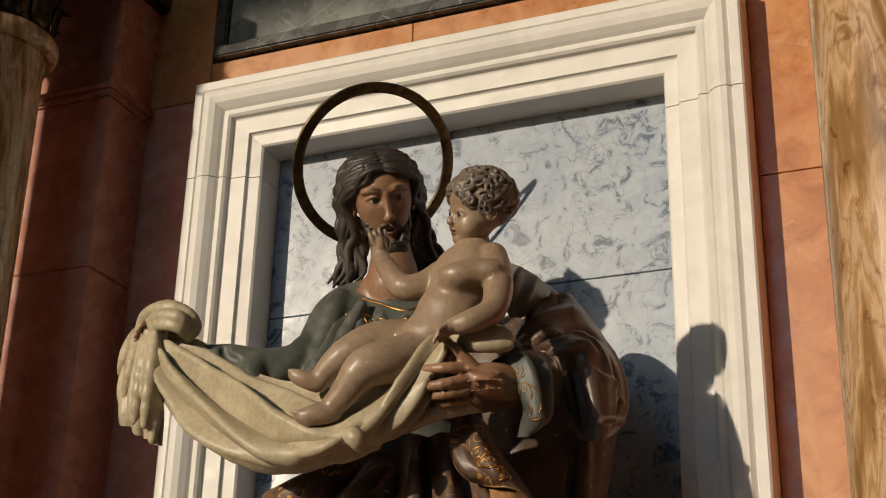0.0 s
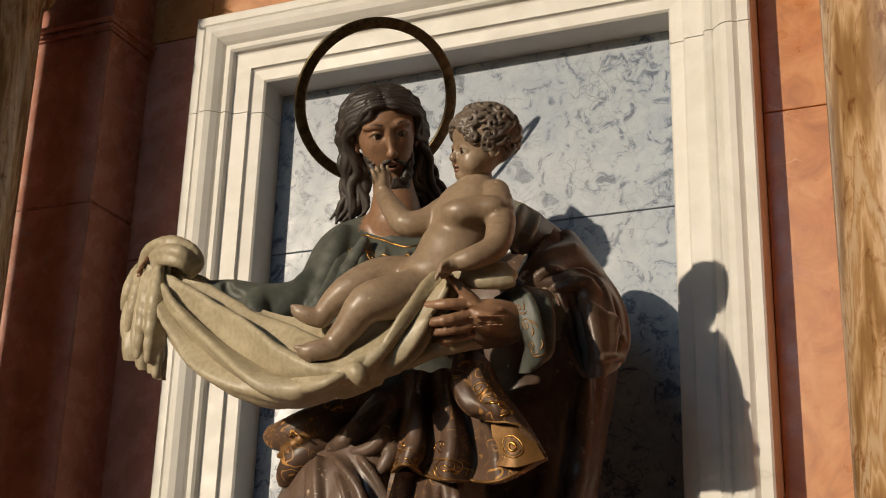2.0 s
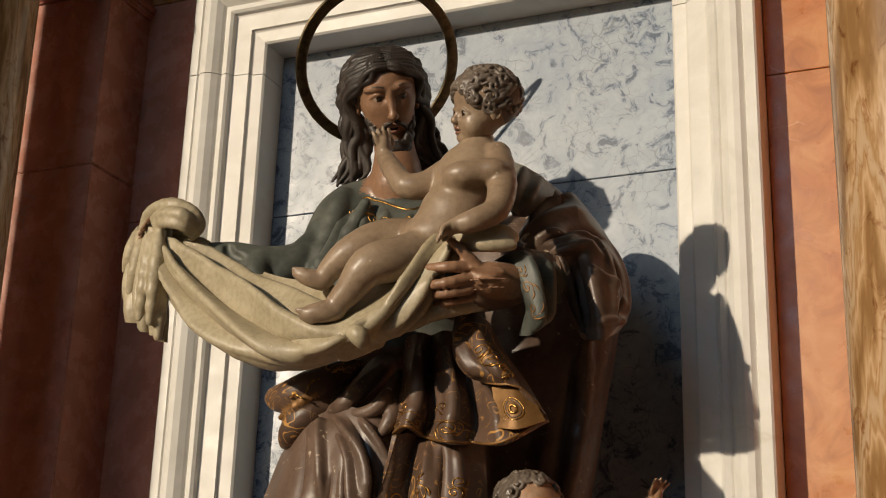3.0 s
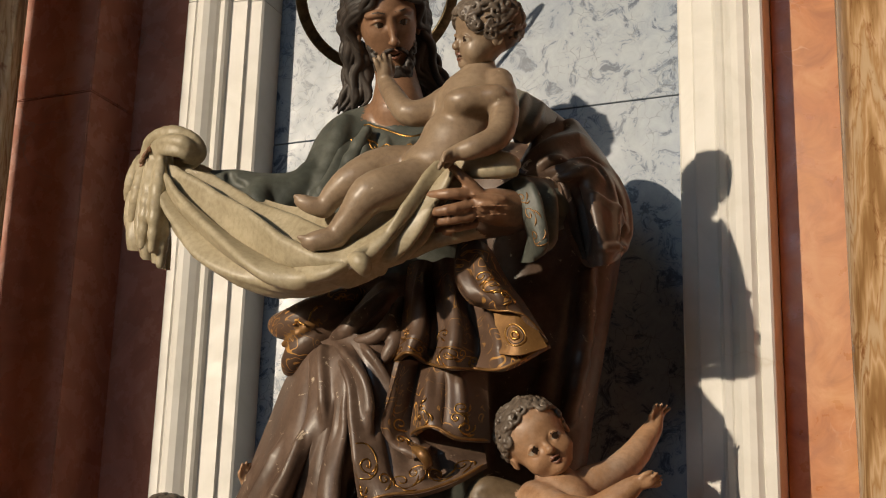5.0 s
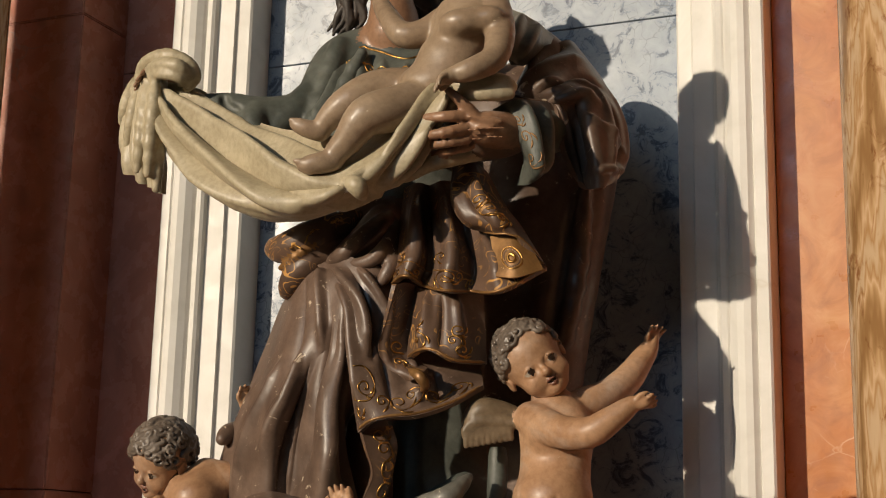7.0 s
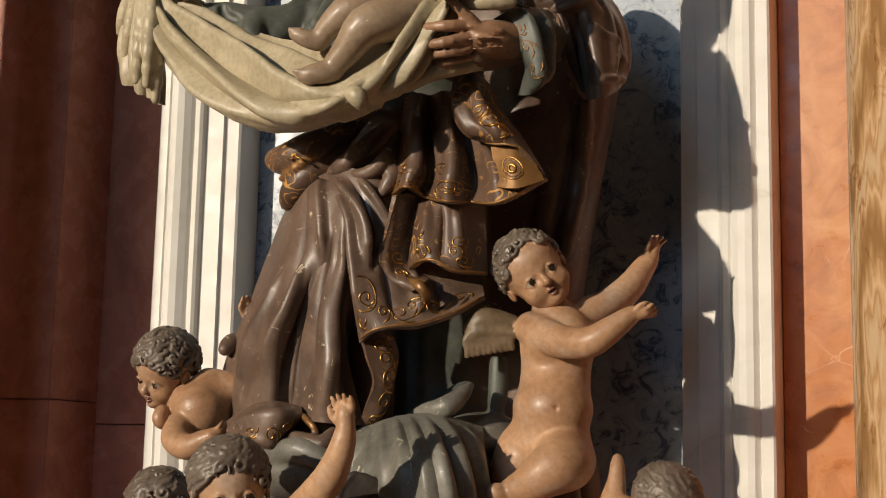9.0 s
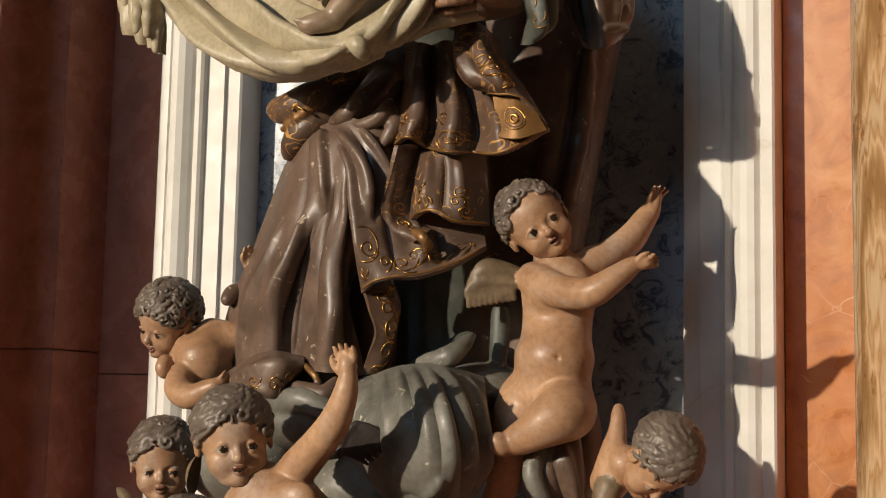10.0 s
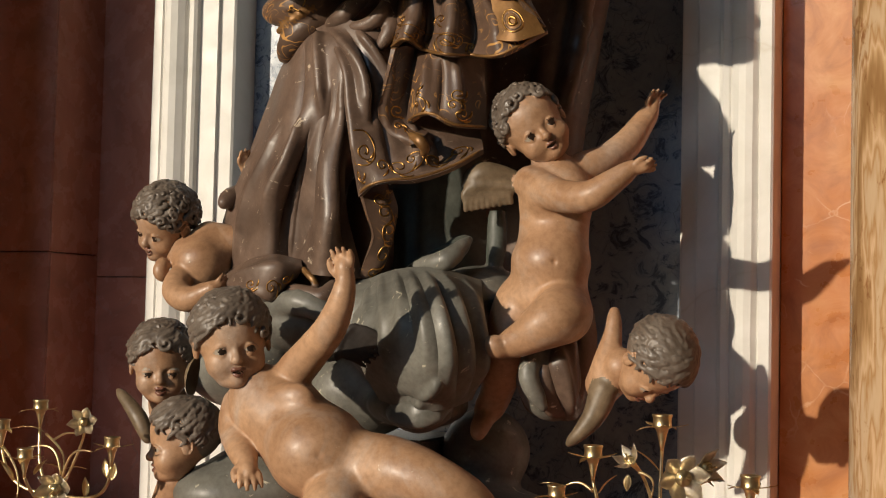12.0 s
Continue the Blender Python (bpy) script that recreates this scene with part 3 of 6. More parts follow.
def carve_head(S, c, fwd, up, h, skin, hair, baby=True, locks=90, seed=1, curl=0.05, line=0.80, length=0.6, step=75, lid=0.0, extra=None, ringlets=0):
    """A carved head, chin to crown h, with brows, lids, nose, lips, ears and locks of hair."""
    A, c = axes(fwd, up), np.array(c, float)
    rnd = random.Random(seed)
    reach = 0.66 * h if baby else 0.95 * h
    H = Carving(c - reach, c + reach, h / step)

    def w(x, y, z):
        return c + h * (np.array((x, y, z)) @ A)

    def egg(p, r, mat, k=0.03, cut=False):
        H.egg(w(*p), [v * h for v in r], mat, k * h, A, cut)

    def run(mat, k, *pts, cut=False):
        H.chain(mat, k * h, *[(*w(*p[:3]), p[3] * h) for p in pts], cut=cut, smooth=4)
    if baby:
        egg((0, 0.05, 0.10), (0.385, 0.43, 0.39), skin)
        egg((0, -0.10, -0.17), (0.295, 0.275, 0.30), skin, 0.10)
        for s in (-1, 1):
            egg((s * 0.155, -0.205, -0.235), (0.140, 0.135, 0.130), skin, 0.08)
        egg((0, -0.290, -0.395), (0.072, 0.07, 0.060), skin, 0.06)
        egg((0, -0.16, -0.41), (0.17, 0.15, 0.07), skin, 0.10)
        tip, tz, nr, lip, lw, ex, ez, er = -0.412, -0.180, 0.036, -0.292, 0.076, 0.146, -0.085, 0.078
    else:
        egg((0, 0.06, 0.14), (0.33, 0.41, 0.37), skin)
        egg((0, -0.13, -0.10), (0.258, 0.245, 0.40), skin, 0.12)
        for s in (-1, 1):
            egg((s * 0.150, -0.225, -0.03), (0.075, 0.08, 0.07), skin, 0.10)
        egg((0, -0.30, -0.44), (0.09, 0.08, 0.08), skin, 0.09)
        tip, tz, nr, lip, lw, ex, ez, er = -0.440, -0.105, 0.034, -0.235, 0.080, 0.120, 0.082, 0.068
    ey, op = (-0.274, 0.014) if baby else (-0.278, 0.007)
    for s in (-1, 1):
        egg((s * ex, ey - 0.105, ez), (0.090, 0.050, 0.050 if baby else 0.046), skin, 0.05, cut=True)
        egg((s * ex, ey, ez), (er, er, er), M_EYE, 0.004)
        egg((s * ex + 0.006, ey - er * 0.86, ez - 0.004 - lid * 0.02), (er * 0.50, 0.018, er * 0.50), M_IRIS, 0.004)
        run(skin, 0.012, (s * (ex - 0.075), ey - 0.042, ez - 0.012, 0.010), (s * (ex - 0.02), ey - er + 0.003, ez + 0.034 + op - lid * 0.03, 0.013), (s * (ex + 0.035), ey - er + 0.012, ez + 0.032 + op - lid * 0.03, 0.013), (s * (ex + 0.085), ey - 0.012, ez - 0.004, 0.011))
        run(M_IRIS, 0.004, (s * (ex - 0.06), ey - 0.058, ez + 0.004, 0.003), (s * ex, ey - er - 0.006, ez + 0.029 + op - lid * 0.03, 0.005), (s * (ex + 0.075), ey - 0.030, ez + 0.002, 0.004))
        run(skin, 0.012, (s * (ex - 0.07), ey - 0.042, ez - 0.018, 0.008), (s * ex, ey - er + 0.006, ez - 0.048 - op * 0.5, 0.010), (s * (ex + 0.08), ey - 0.012, ez - 0.012, 0.009))
        if not baby:
            run(skin, 0.05, (s * 0.05, ey - 0.055, ez + 0.085, 0.012), (s * 0.14, ey - 0.056, ez + 0.105, 0.013), (s * 0.24, ey + 0.02, ez + 0.075, 0.010))
        dz = 0.012 if baby else 0.0
        if not baby:
            run(hair, 0.003, (s * 0.06, ey - (0.052 if baby else 0.088), ez + 0.100 + dz, 0.004), (s * 0.14, ey - (0.046 if baby else 0.090), ez + 0.125 + dz, 0.006), (s * 0.235, ey + (0.010 if baby else -0.012), ez + 0.090, 0.003))
        egg((s * 0.036, tip + 0.022, tz - 0.004), (0.026, 0.030, 0.022), skin, 0.018)
        er_x = 0.372 if baby else 0.312
        egg((s * er_x, 0.0, -0.08), (0.030, 0.062, 0.095), skin, 0.03)
        run(skin, 0.008, *[(s * (er_x + 0.016 + 0.006 * math.sin(i * 0.8)), 0.02 + 0.055 * math.cos(a), -0.07 + 0.085 * math.sin(a), 0.015) for i, a in enumerate((2.6, 1.6, 0.6, -0.4, -1.3))])
    run(skin, 0.03, (0, ey - 0.062, ez + 0.07, 0.022), (0, ey - 0.082, ez - 0.01, 0.022), (0, tip + 0.012, tz + 0.02, nr * 0.8), (0, tip + 0.012, tz, nr))
    ly = -0.352 if baby else -0.358
    run(M_LIP, 0.012, (-lw, ly + 0.018, lip - 0.004, 0.006), (-lw * 0.4, ly - 0.014, lip + 0.018, 0.018), (0, ly - 0.016, lip + 0.012, 0.016), (lw * 0.4, ly - 0.014, lip + 0.018, 0.018), (lw, ly + 0.018, lip - 0.004, 0.006))
    run(M_LIP, 0.012, (-lw * 0.8, ly + 0.016, lip - 0.02, 0.007), (0, ly - 0.010, lip - 0.046, 0.024), (lw * 0.8, ly + 0.016, lip - 0.02, 0.007))
    # Gap between the lips: dark iris colour paints the shade inside the mouth.
    run(M_IRIS, 0.006, (-lw * 0.75, ly + 0.004, lip - 0.010, 0.004), (0, ly - 0.024, lip - 0.014, 0.015), (lw * 0.75, ly + 0.004, lip - 0.010, 0.004), cut=True)
    # hair: a cap behind the hairline and waving locks that grow from the crown
    rx, ry, rz = (0.395, 0.44, 0.40) if baby else (0.345, 0.425, 0.385)
    egg((0, 0.12, 0.125), (rx * 0.995, ry * 0.90, rz * 0.99), hair, 0.012)
    for i in range(int(locks * 1.7)):
        az = rnd.uniform(-math.pi, math.pi)
        front = max(0.0, -math.cos(az))
        cap = line + 1.25 * (1 - front) ** 0.85
        t1 = min(rnd.uniform(0.45, 2.1), cap + rnd.uniform(-0.08, 0.05))
        t0 = max(0.03, t1 - rnd.uniform(0.7, 1.1) * length)
        ph, amp, turns = rnd.uniform(0, 6.3), curl * rnd.uniform(0.7, 1.4), rnd.uniform(1.3, 2.1)
        pts = []
        for j in range(7):
            t = t0 + (t1 - t0) * j / 6
            a2 = az + amp * 2.2 * math.sin(ph + j * turns) / max(0.3, math.sin(t))
            g = 1.015 + 0.5 * amp * math.cos(ph + j * turns) + (0.03 * (j - 3) / 3 if j > 3 else 0)
            pts.append((rx * g * math.sin(t) * math.sin(a2), 0.05 + ry * g * math.sin(t) * math.cos(a2), 0.10 + rz * g * math.cos(t), (0.016, 0.024, 0.029, 0.030, 0.029, 0.025, 0.012)[j] * rnd.uniform(0.75, 1.25)))
        run(hair, 0.004, *pts)
    # ringlets: short coils that stand off the scalp
    for i in range(ringlets):
        az = rnd.uniform(-math.pi, math.pi)
        front = max(0.0, -math.cos(az))
        t = min(rnd.uniform(0.25, 1.95), line + 1.2 * (1 - front) ** 0.85)
        c0 = np.array((rx * 1.04 * math.sin(t) * math.sin(az), 0.05 + ry * 1.04 * math.sin(t) * math.cos(az), 0.10 + rz * 1.04 * math.cos(t)))
        nn = unit(c0 - np.array((0, 0.05, 0.10)))
        e1 = unit(np.cross(nn, (rnd.uniform(-1, 1), rnd.uniform(-1, 1), rnd.uniform(-1, 1))))
        e2 = np.cross(nn, e1)
        size, sgn = rnd.uniform(0.045, 0.075), rnd.choice((-1, 1))
        run(hair, 0.003, *[(*(c0 + (1.5 - 1.25 * j / 8) * size * (e1 * math.cos(sgn * j * 1.05) + e2 * math.sin(sgn * j * 1.05)) + nn * (0.055 * j / 8 - 0.02)), (0.014, 0.021, 0.025, 0.026, 0.026, 0.025, 0.023, 0.020, 0.013)[j]) for j in range(9)])
    if extra:
        extra(H, w, run, rnd)
    co, quads, mats = H.skin()
    S.sheets.append((co, quads, mats[quads[:, 0]]))
    return w


def carve_hand(S, wrist, way, palm, size, skin, spread=0.35, bend=0.35, thumb=1):
    """A small carved hand: palm, four jointed fingers and a thumb."""
    d, n = unit(way), unit(palm)
    n = unit(n - (n @ d) * d)
    s = np.cross(d, n)
    wr = np.array(wrist, float)
    S.chain(skin, size * 0.1, (*wr, size * 0.20), (*(wr + d * size * 0.30), size * 0.21), (*(wr + d * size * 0.45), size * 0.19), smooth=1)
    for i in range(4):
        o = (i - 1.5) / 1.5
        a = wr + d * size * 0.42 + s * o * size * 0.20
        l = size * (0.50 - 0.07 * abs(i - 1.3))
        b = a + (d + s * o * spread * 0.6 + n * bend * 0.4) * l * 0.5
        e = b + (d + s * o * spread * 0.6 + n * bend * (1.3 + 0.3 * i)) * l * 0.42
        S.chain(skin, size * 0.03, (*a, size * 0.088), (*b, size * 0.080), (*e, size * 0.055), smooth=2)
    a = wr + d * size * 0.12 - s * thumb * size * 0.16
    S.chain(skin, size * 0.05, (*a, size * 0.11), (*(a + d * size * 0.2 - s * thumb * size * 0.2 + n * size * 0.06), size * 0.088), (*(a + d * size * 0.44 - s * thumb * size * 0.22 + n * size * 0.14), size * 0.06), smooth=2)


def carve_wing(S, root, tip, drop, n, w, mat, k=0.003):
    """A small wing: feathers fan from the leading edge."""
    a, b, dn = (np.array(v, float) for v in (root, tip, drop))
    S.chain(mat, 0.012, (*a, w * 1.1), (*(a * 0.45 + b * 0.55 - dn * 0.12), w * 1.15), (*b, w * 0.95))
    for row, ln in ((0, 1.0), (1, 0.55)):
        for i in range(n):
            s = (i + 0.5 * row) / n
            p = a + (b - a) * (0.1 + 0.9 * s) - dn * 0.06
            q = p + dn * ln * (0.65 + 0.35 * s) + (b - a) * 0.12 * s
            S.chain(mat, k, (*p, w * 0.9), (*((p + q) / 2 + (b - a) * 0.05), w * 0.9), (*q, w * 0.68))


# ---- the statue group ----
HALO_C = Vector((-1.686, 3.380, 3.452))
halo = thing("halo", "tarnished gilt metal ring halo behind the head", "halo")
bm = bmesh.new()
NSEG = 144
loops = []
for i in range(NSEG):
    a = 2 * math.pi * i / NSEG
    r_out = 0.2546
    loops.append([bm.verts.new((r * math.cos(a), r * math.sin(a), z)) for r, z in ((0.2219, 0.004), (0.2262, 0.006), (0.2380, 0.0045), (0.2497, 0.006), (r_out, 0.004), (r_out, -0.004), (0.2219, -0.004))])
for i in range(NSEG):
    p, q = loops[i], loops[(i + 1) % NSEG]
    for j in range(7):
        bm.faces.new((p[j], q[j], q[(j + 1) % 7], p[(j + 1) % 7]))
bmesh.ops.recalc_face_normals(bm, faces=bm.faces[:])
ring = part("ring", bm, HALO, halo, smooth=True)
ring.matrix_world = Matrix.Translation(HALO_C) @ Vector((0.62, -0.53, -0.578)).to_track_quat("Z", "Y").to_matrix().to_4x4()
rod = bmesh.new()
bmesh.ops.create_cone(rod, cap_ends=True, segments=10, radius1=0.007, radius2=0.007, depth=0.30)
support = part("support_rod", rod, HALO, halo)
support.matrix_world = Matrix.Translation(HALO_C + Vector((0.04, 0.04, -0.20))) @ pose(0, 0, 0, -8, 0, 0)


def saint_hair(H, w, run, rnd):
    """Hair parted in the middle, waved back behind the ears to the shoulders, moustache and curled beard."""
    for s in (-1, 1):
        for i in range(34):
            q = (i % 17) / 16                          # from brow to nape
            low = i > 16
            ph, amp = q * 9.0 + s + 1.4 * low, 0.040 + 0.016 * (i % 3)
            y0, z0 = -0.30 + 0.62 * q, 0.395 + 0.115 * math.sin(min(1, q * 2.0) * math.pi / 2) - 0.12 * max(0, q - 0.6) - 0.02 * low
            rest, inn = 1 - q, 0.62 + 0.45 * rnd.random()
            pts = [(0.010, y0, z0), (0.12, y0 - 0.005 * rest, z0 - 0.02), (0.235, y0 + 0.05, z0 - 0.09), (0.325, y0 + 0.14 * rest, z0 - 0.22),
                   (0.375, y0 + 0.24 * rest, z0 - 0.37 - 0.06 * q), (0.400, y0 + 0.34 * rest, z0 - 0.52 - 0.08 * q), (0.40 * inn, y0 * 0.3 + 0.12, -0.34), (0.42 * inn, y0 * 0.3 + 0.10, -0.52), (0.50 * inn, y0 * 0.3 + 0.03, -0.70), (0.58 * inn, y0 * 0.25 - 0.02, -0.88)]
            row = []
            for j, (x, y, z) in enumerate(pts):
                k = amp * min(1, j / 2.5) * math.sin(ph + 2.1 * j)
                row.append((s * (x + k), y + 0.5 * k, z + 0.35 * k, (0.014, 0.026, 0.033, 0.037, 0.041, 0.044, 0.044, 0.042, 0.034, 0.012)[j] * (0.72 + 0.5 * rnd.random())))
            run(M_DARKHAIR, 0.002, *row)
        run(M_DARKHAIR, 0.006, (s * 0.014, -0.400, -0.178, 0.010), (s * 0.06, -0.385, -0.192, 0.019), (s * 0.115, -0.335, -0.24, 0.018), (s * 0.15, -0.28, -0.32, 0.020))
    for i in range(150):
        a = rnd.uniform(-1.6, 1.6)
        z = -0.355 - 0.16 * rnd.random() * math.cos(a) + 0.22 * abs(math.sin(a)) ** 3
        x, y = 0.232 * math.sin(a), -0.13 - 0.275 * math.cos(a)
        ph = rnd.uniform(0, 6)
        run(M_DARKHAIR, 0.003, *[(x * (1 - 0.05 * j) + 0.020 * math.sin(ph + 2.0 * j), y - 0.016 * math.cos(ph + 2 * j), z - 0.044 * j, r) for j, r in enumerate((0.016, 0.027, 0.025, 0.010))])


def saint():
    S = Carving((-2.62, 2.62, 1.60), (-0.72, 3.72, 3.56), 0.0062)
    # body under the cloth
    S.chain(M_GREEN, 0.05, (-1.559, 3.270, 2.893, 0.070), (-1.537, 3.280, 2.803, 0.145), (-1.483, 3.290, 2.581, 0.165))
    S.chain(M_FACE, 0.03, (-1.549, 3.200, 3.160, 0.047), (-1.527, 3.200, 3.054, 0.047), (-1.520, 3.200, 2.970, 0.071))
    S.chain(M_GREEN, 0.05, (-1.608, 3.240, 2.937, 0.066), (-1.672, 3.200, 2.881, 0.072), (-1.699, 3.120, 2.738, 0.064), (-1.786, 3.020, 2.697, 0.049), (-1.933, 2.960, 2.737, 0.035))
    S.chain(M_GREEN, 0.04, (-1.598, 3.240, 2.929, 0.050), (-1.517, 3.225, 2.856, 0.055), (-1.444, 3.250, 2.886, 0.050), smooth=2)
    # sleeve folds
    for a, b, c in (((-1.649, 3.130, 2.936, 0.022), (-1.657, 3.080, 2.799, 0.024), (-1.654, 3.000, 2.636, 0.017)), ((-1.691, 3.120, 2.881, 0.018), (-1.718, 3.030, 2.727, 0.024), (-1.767, 2.980, 2.641, 0.018)),
                    ((-1.559, 3.090, 2.886, 0.015), (-1.598, 3.050, 2.752, 0.021), (-1.589, 3.000, 2.629, 0.014)), ((-1.792, 2.970, 2.716, 0.018), (-1.793, 2.950, 2.668, 0.026), (-1.772, 2.960, 2.635, 0.020))):
        S.chain(M_GREEN, 0.02, a, b, c)
    for a, b, c in (((-1.608, 3.100, 2.928, 0.0076), (-1.628, 3.040, 2.798, 0.013), (-1.604, 3.000, 2.676, 0.012)), ((-1.833, 2.940, 2.711, 0.0059), (-1.862, 2.930, 2.724, 0.0089), (-1.879, 2.940, 2.750, 0.0060))):
        S.chain(M_GREEN, 0.012, a, b, c, cut=True)
    on = S.sheet(M_GREEN, [[(-1.708, 3.190, 2.899), (-1.638, 3.170, 2.941), (-1.547, 3.140, 2.914), (-1.445, 3.130, 2.871), (-1.395, 3.180, 2.914)], [(-1.723, 3.110, 2.784), (-1.626, 3.070, 2.774), (-1.530, 3.060, 2.763), (-1.433, 3.060, 2.752), (-1.381, 3.120, 2.781)],
                      [(-1.740, 3.040, 2.683), (-1.631, 2.990, 2.630), (-1.528, 2.990, 2.621), (-1.424, 3.000, 2.628), (-1.372, 3.070, 2.673)]], 130, 90, 0.012, (0, 0.0, 0.0), None,
            ((0.10, 0.0, 0.02, 0.95, 0.06, 0.03), (0.24, 0.02, 0.16, 1.0, 0.06, 0.035), (0.34, 0.05, 0.30, 1.0, 0.05, -0.035), (0.42, 0.02, 0.42, 1.0, 0.06, 0.035), (0.58, 0.1, 0.62, 1.0, 0.06, 0.025), (0.76, 0.1, 0.76, 0.9, 0.06, 0.025), (0.5, 0.1, 0.52, 0.9, 0.05, -0.02)))
    S.hem(on, 0.18, 0.98, 0.03, M_GOLD, 0.0030)
    for u, v, r, h in ((0.30, 0.16, 0.016, 1), (0.36, 0.14, 0.014, -1), (0.50, 0.24, 0.018, 1), (0.60, 0.30, 0.022, -1), (0.68, 0.34, 0.024, 1), (0.74, 0.24, 0.018, -1), (0.64, 0.46, 0.018, 1), (0.42, 0.22, 0.012, 1)):
        S.scroll(on, u, v, r, 0.9, h, M_GOLD, 0.0028)
    # hand in the knotted cloth
    carve_hand(S, (-2.045, 2.930, 2.817), (-0.600, -0.712, -0.081), (0.325, -0.461, -0.826), 0.11, M_FACE, 0.3, 0.6)
    # the hand that bears the child
    S.chain(M_FACE, 0.025, (-1.065, 2.95, 2.576, 0.0304), (-1.1, 2.885, 2.57, 0.0338), (-1.135, 2.85, 2.569, 0.0298), smooth=2)
    for a, b, c in (((-1.146, 2.825, 2.589, 0.0136), (-1.191, 2.79, 2.581, 0.0128), (-1.253, 2.8, 2.586, 0.0097)), ((-1.151, 2.825, 2.559, 0.0135), (-1.194, 2.79, 2.543, 0.0121), (-1.263, 2.81, 2.545, 0.0091)),
                    ((-1.152, 2.835, 2.537, 0.0122), (-1.195, 2.81, 2.524, 0.0109), (-1.254, 2.83, 2.529, 0.0084)), ((-1.154, 2.86, 2.527, 0.011), (-1.195, 2.84, 2.514, 0.0097), (-1.246, 2.86, 2.521, 0.0072)),
                    ((-1.135, 2.83, 2.593, 0.0149), (-1.163, 2.8, 2.624, 0.0116), (-1.194, 2.79, 2.654, 0.0078))):
        S.chain(M_FACE, 0.005, a, b, c)
    for a, b in (((-1.068, 2.845, 2.575, 0.0032), (-1.135, 2.808, 2.579, 0.0038)), ((-1.062, 2.84, 2.557, 0.0032), (-1.136, 2.806, 2.55, 0.0038)), ((-1.068, 2.845, 2.539, 0.0032), (-1.137, 2.815, 2.528, 0.0032))):
        S.chain(M_FACE, 0.014, a, b)
    # sleeve of the bearing arm: a turned cuff that hangs open
    S.chain(M_GREEN, 0.03, (-1.083, 3, 2.603, 0.0296), (-1.047, 3.06, 2.61, 0.0408), (-1.051, 3.16, 2.64, 0.0455))
    on = S.sheet(M_GREEN, [[(-1.127, 2.935, 2.637), (-1.077, 2.905, 2.639), (-1.042, 2.925, 2.645), (-1.013, 3, 2.658)], [(-1.094, 2.93, 2.614), (-1.05, 2.895, 2.589), (-1.018, 2.915, 2.592), (-1, 2.99, 2.606)],
                           [(-1.075, 2.935, 2.569), (-1.032, 2.895, 2.538), (-1.009, 2.915, 2.535), (-1, 2.99, 2.55)], [(-1.054, 2.955, 2.518), (-1.02, 2.915, 2.483), (-1.006, 2.925, 2.478), (-1.004, 2.99, 2.51)],
                           [(-1.089, 3.01, 2.467), (-1.054, 2.97, 2.456), (-1.025, 2.955, 2.465), (-1.02, 2.98, 2.483)]], 60, 70, 0.010, (0, 0.0, 0.0), M_GREEN,
                 ((0.55, 0.02, 0.50, 0.95, 0.06, 0.03), (0.85, 0.05, 0.80, 0.9, 0.05, 0.025), (0.70, 0.05, 0.66, 0.9, 0.05, -0.025)))
    # Brown mass added behind the hand to keep the sun out of the hollow.
    S.egg((-1.150, 2.945, 2.575), (0.12, 0.08, 0.055), M_BROWN, 0.02)
    for u, v, r, h in ((0.35, 0.25, 0.016, 1), (0.40, 0.45, 0.018, -1), (0.42, 0.66, 0.016, 1)):
        S.scroll(on, u, v, r, 0.4, h, M_OCHRE, 0.0016)
    # mantle over the bearing arm: shoulder, bulging outer fold, deep hollow inside
    S.chain(M_BROWN, 0.05, (-1.23, 3.36, 2.992, 0.0349), (-1.155, 3.38, 2.928, 0.0445), (-1.061, 3.38, 2.816, 0.0451), (-1.005, 3.36, 2.718, 0.0442), (-0.99, 3.34, 2.627, 0.0326))
    S.sheet(M_CLOUD, [[(-1.191, 3.2, 3), (-1.137, 3.17, 2.961), (-1.105, 3.2, 2.941), (-1.105, 3.3, 2.946)], [(-1.173, 3.13, 2.924), (-1.127, 3.1, 2.883), (-1.1, 3.13, 2.872), (-1.099, 3.24, 2.901)], [(-1.154, 3.07, 2.83), (-1.127, 3.05, 2.794), (-1.119, 3.08, 2.796), (-1.126, 3.16, 2.832)]], 50, 40, 0.012, (0, 0.0, 0.0), None,
            ((0.3, 0.05, 0.2, 0.95, 0.07, 0.03), (0.6, 0.05, 0.5, 0.95, 0.07, 0.03)))
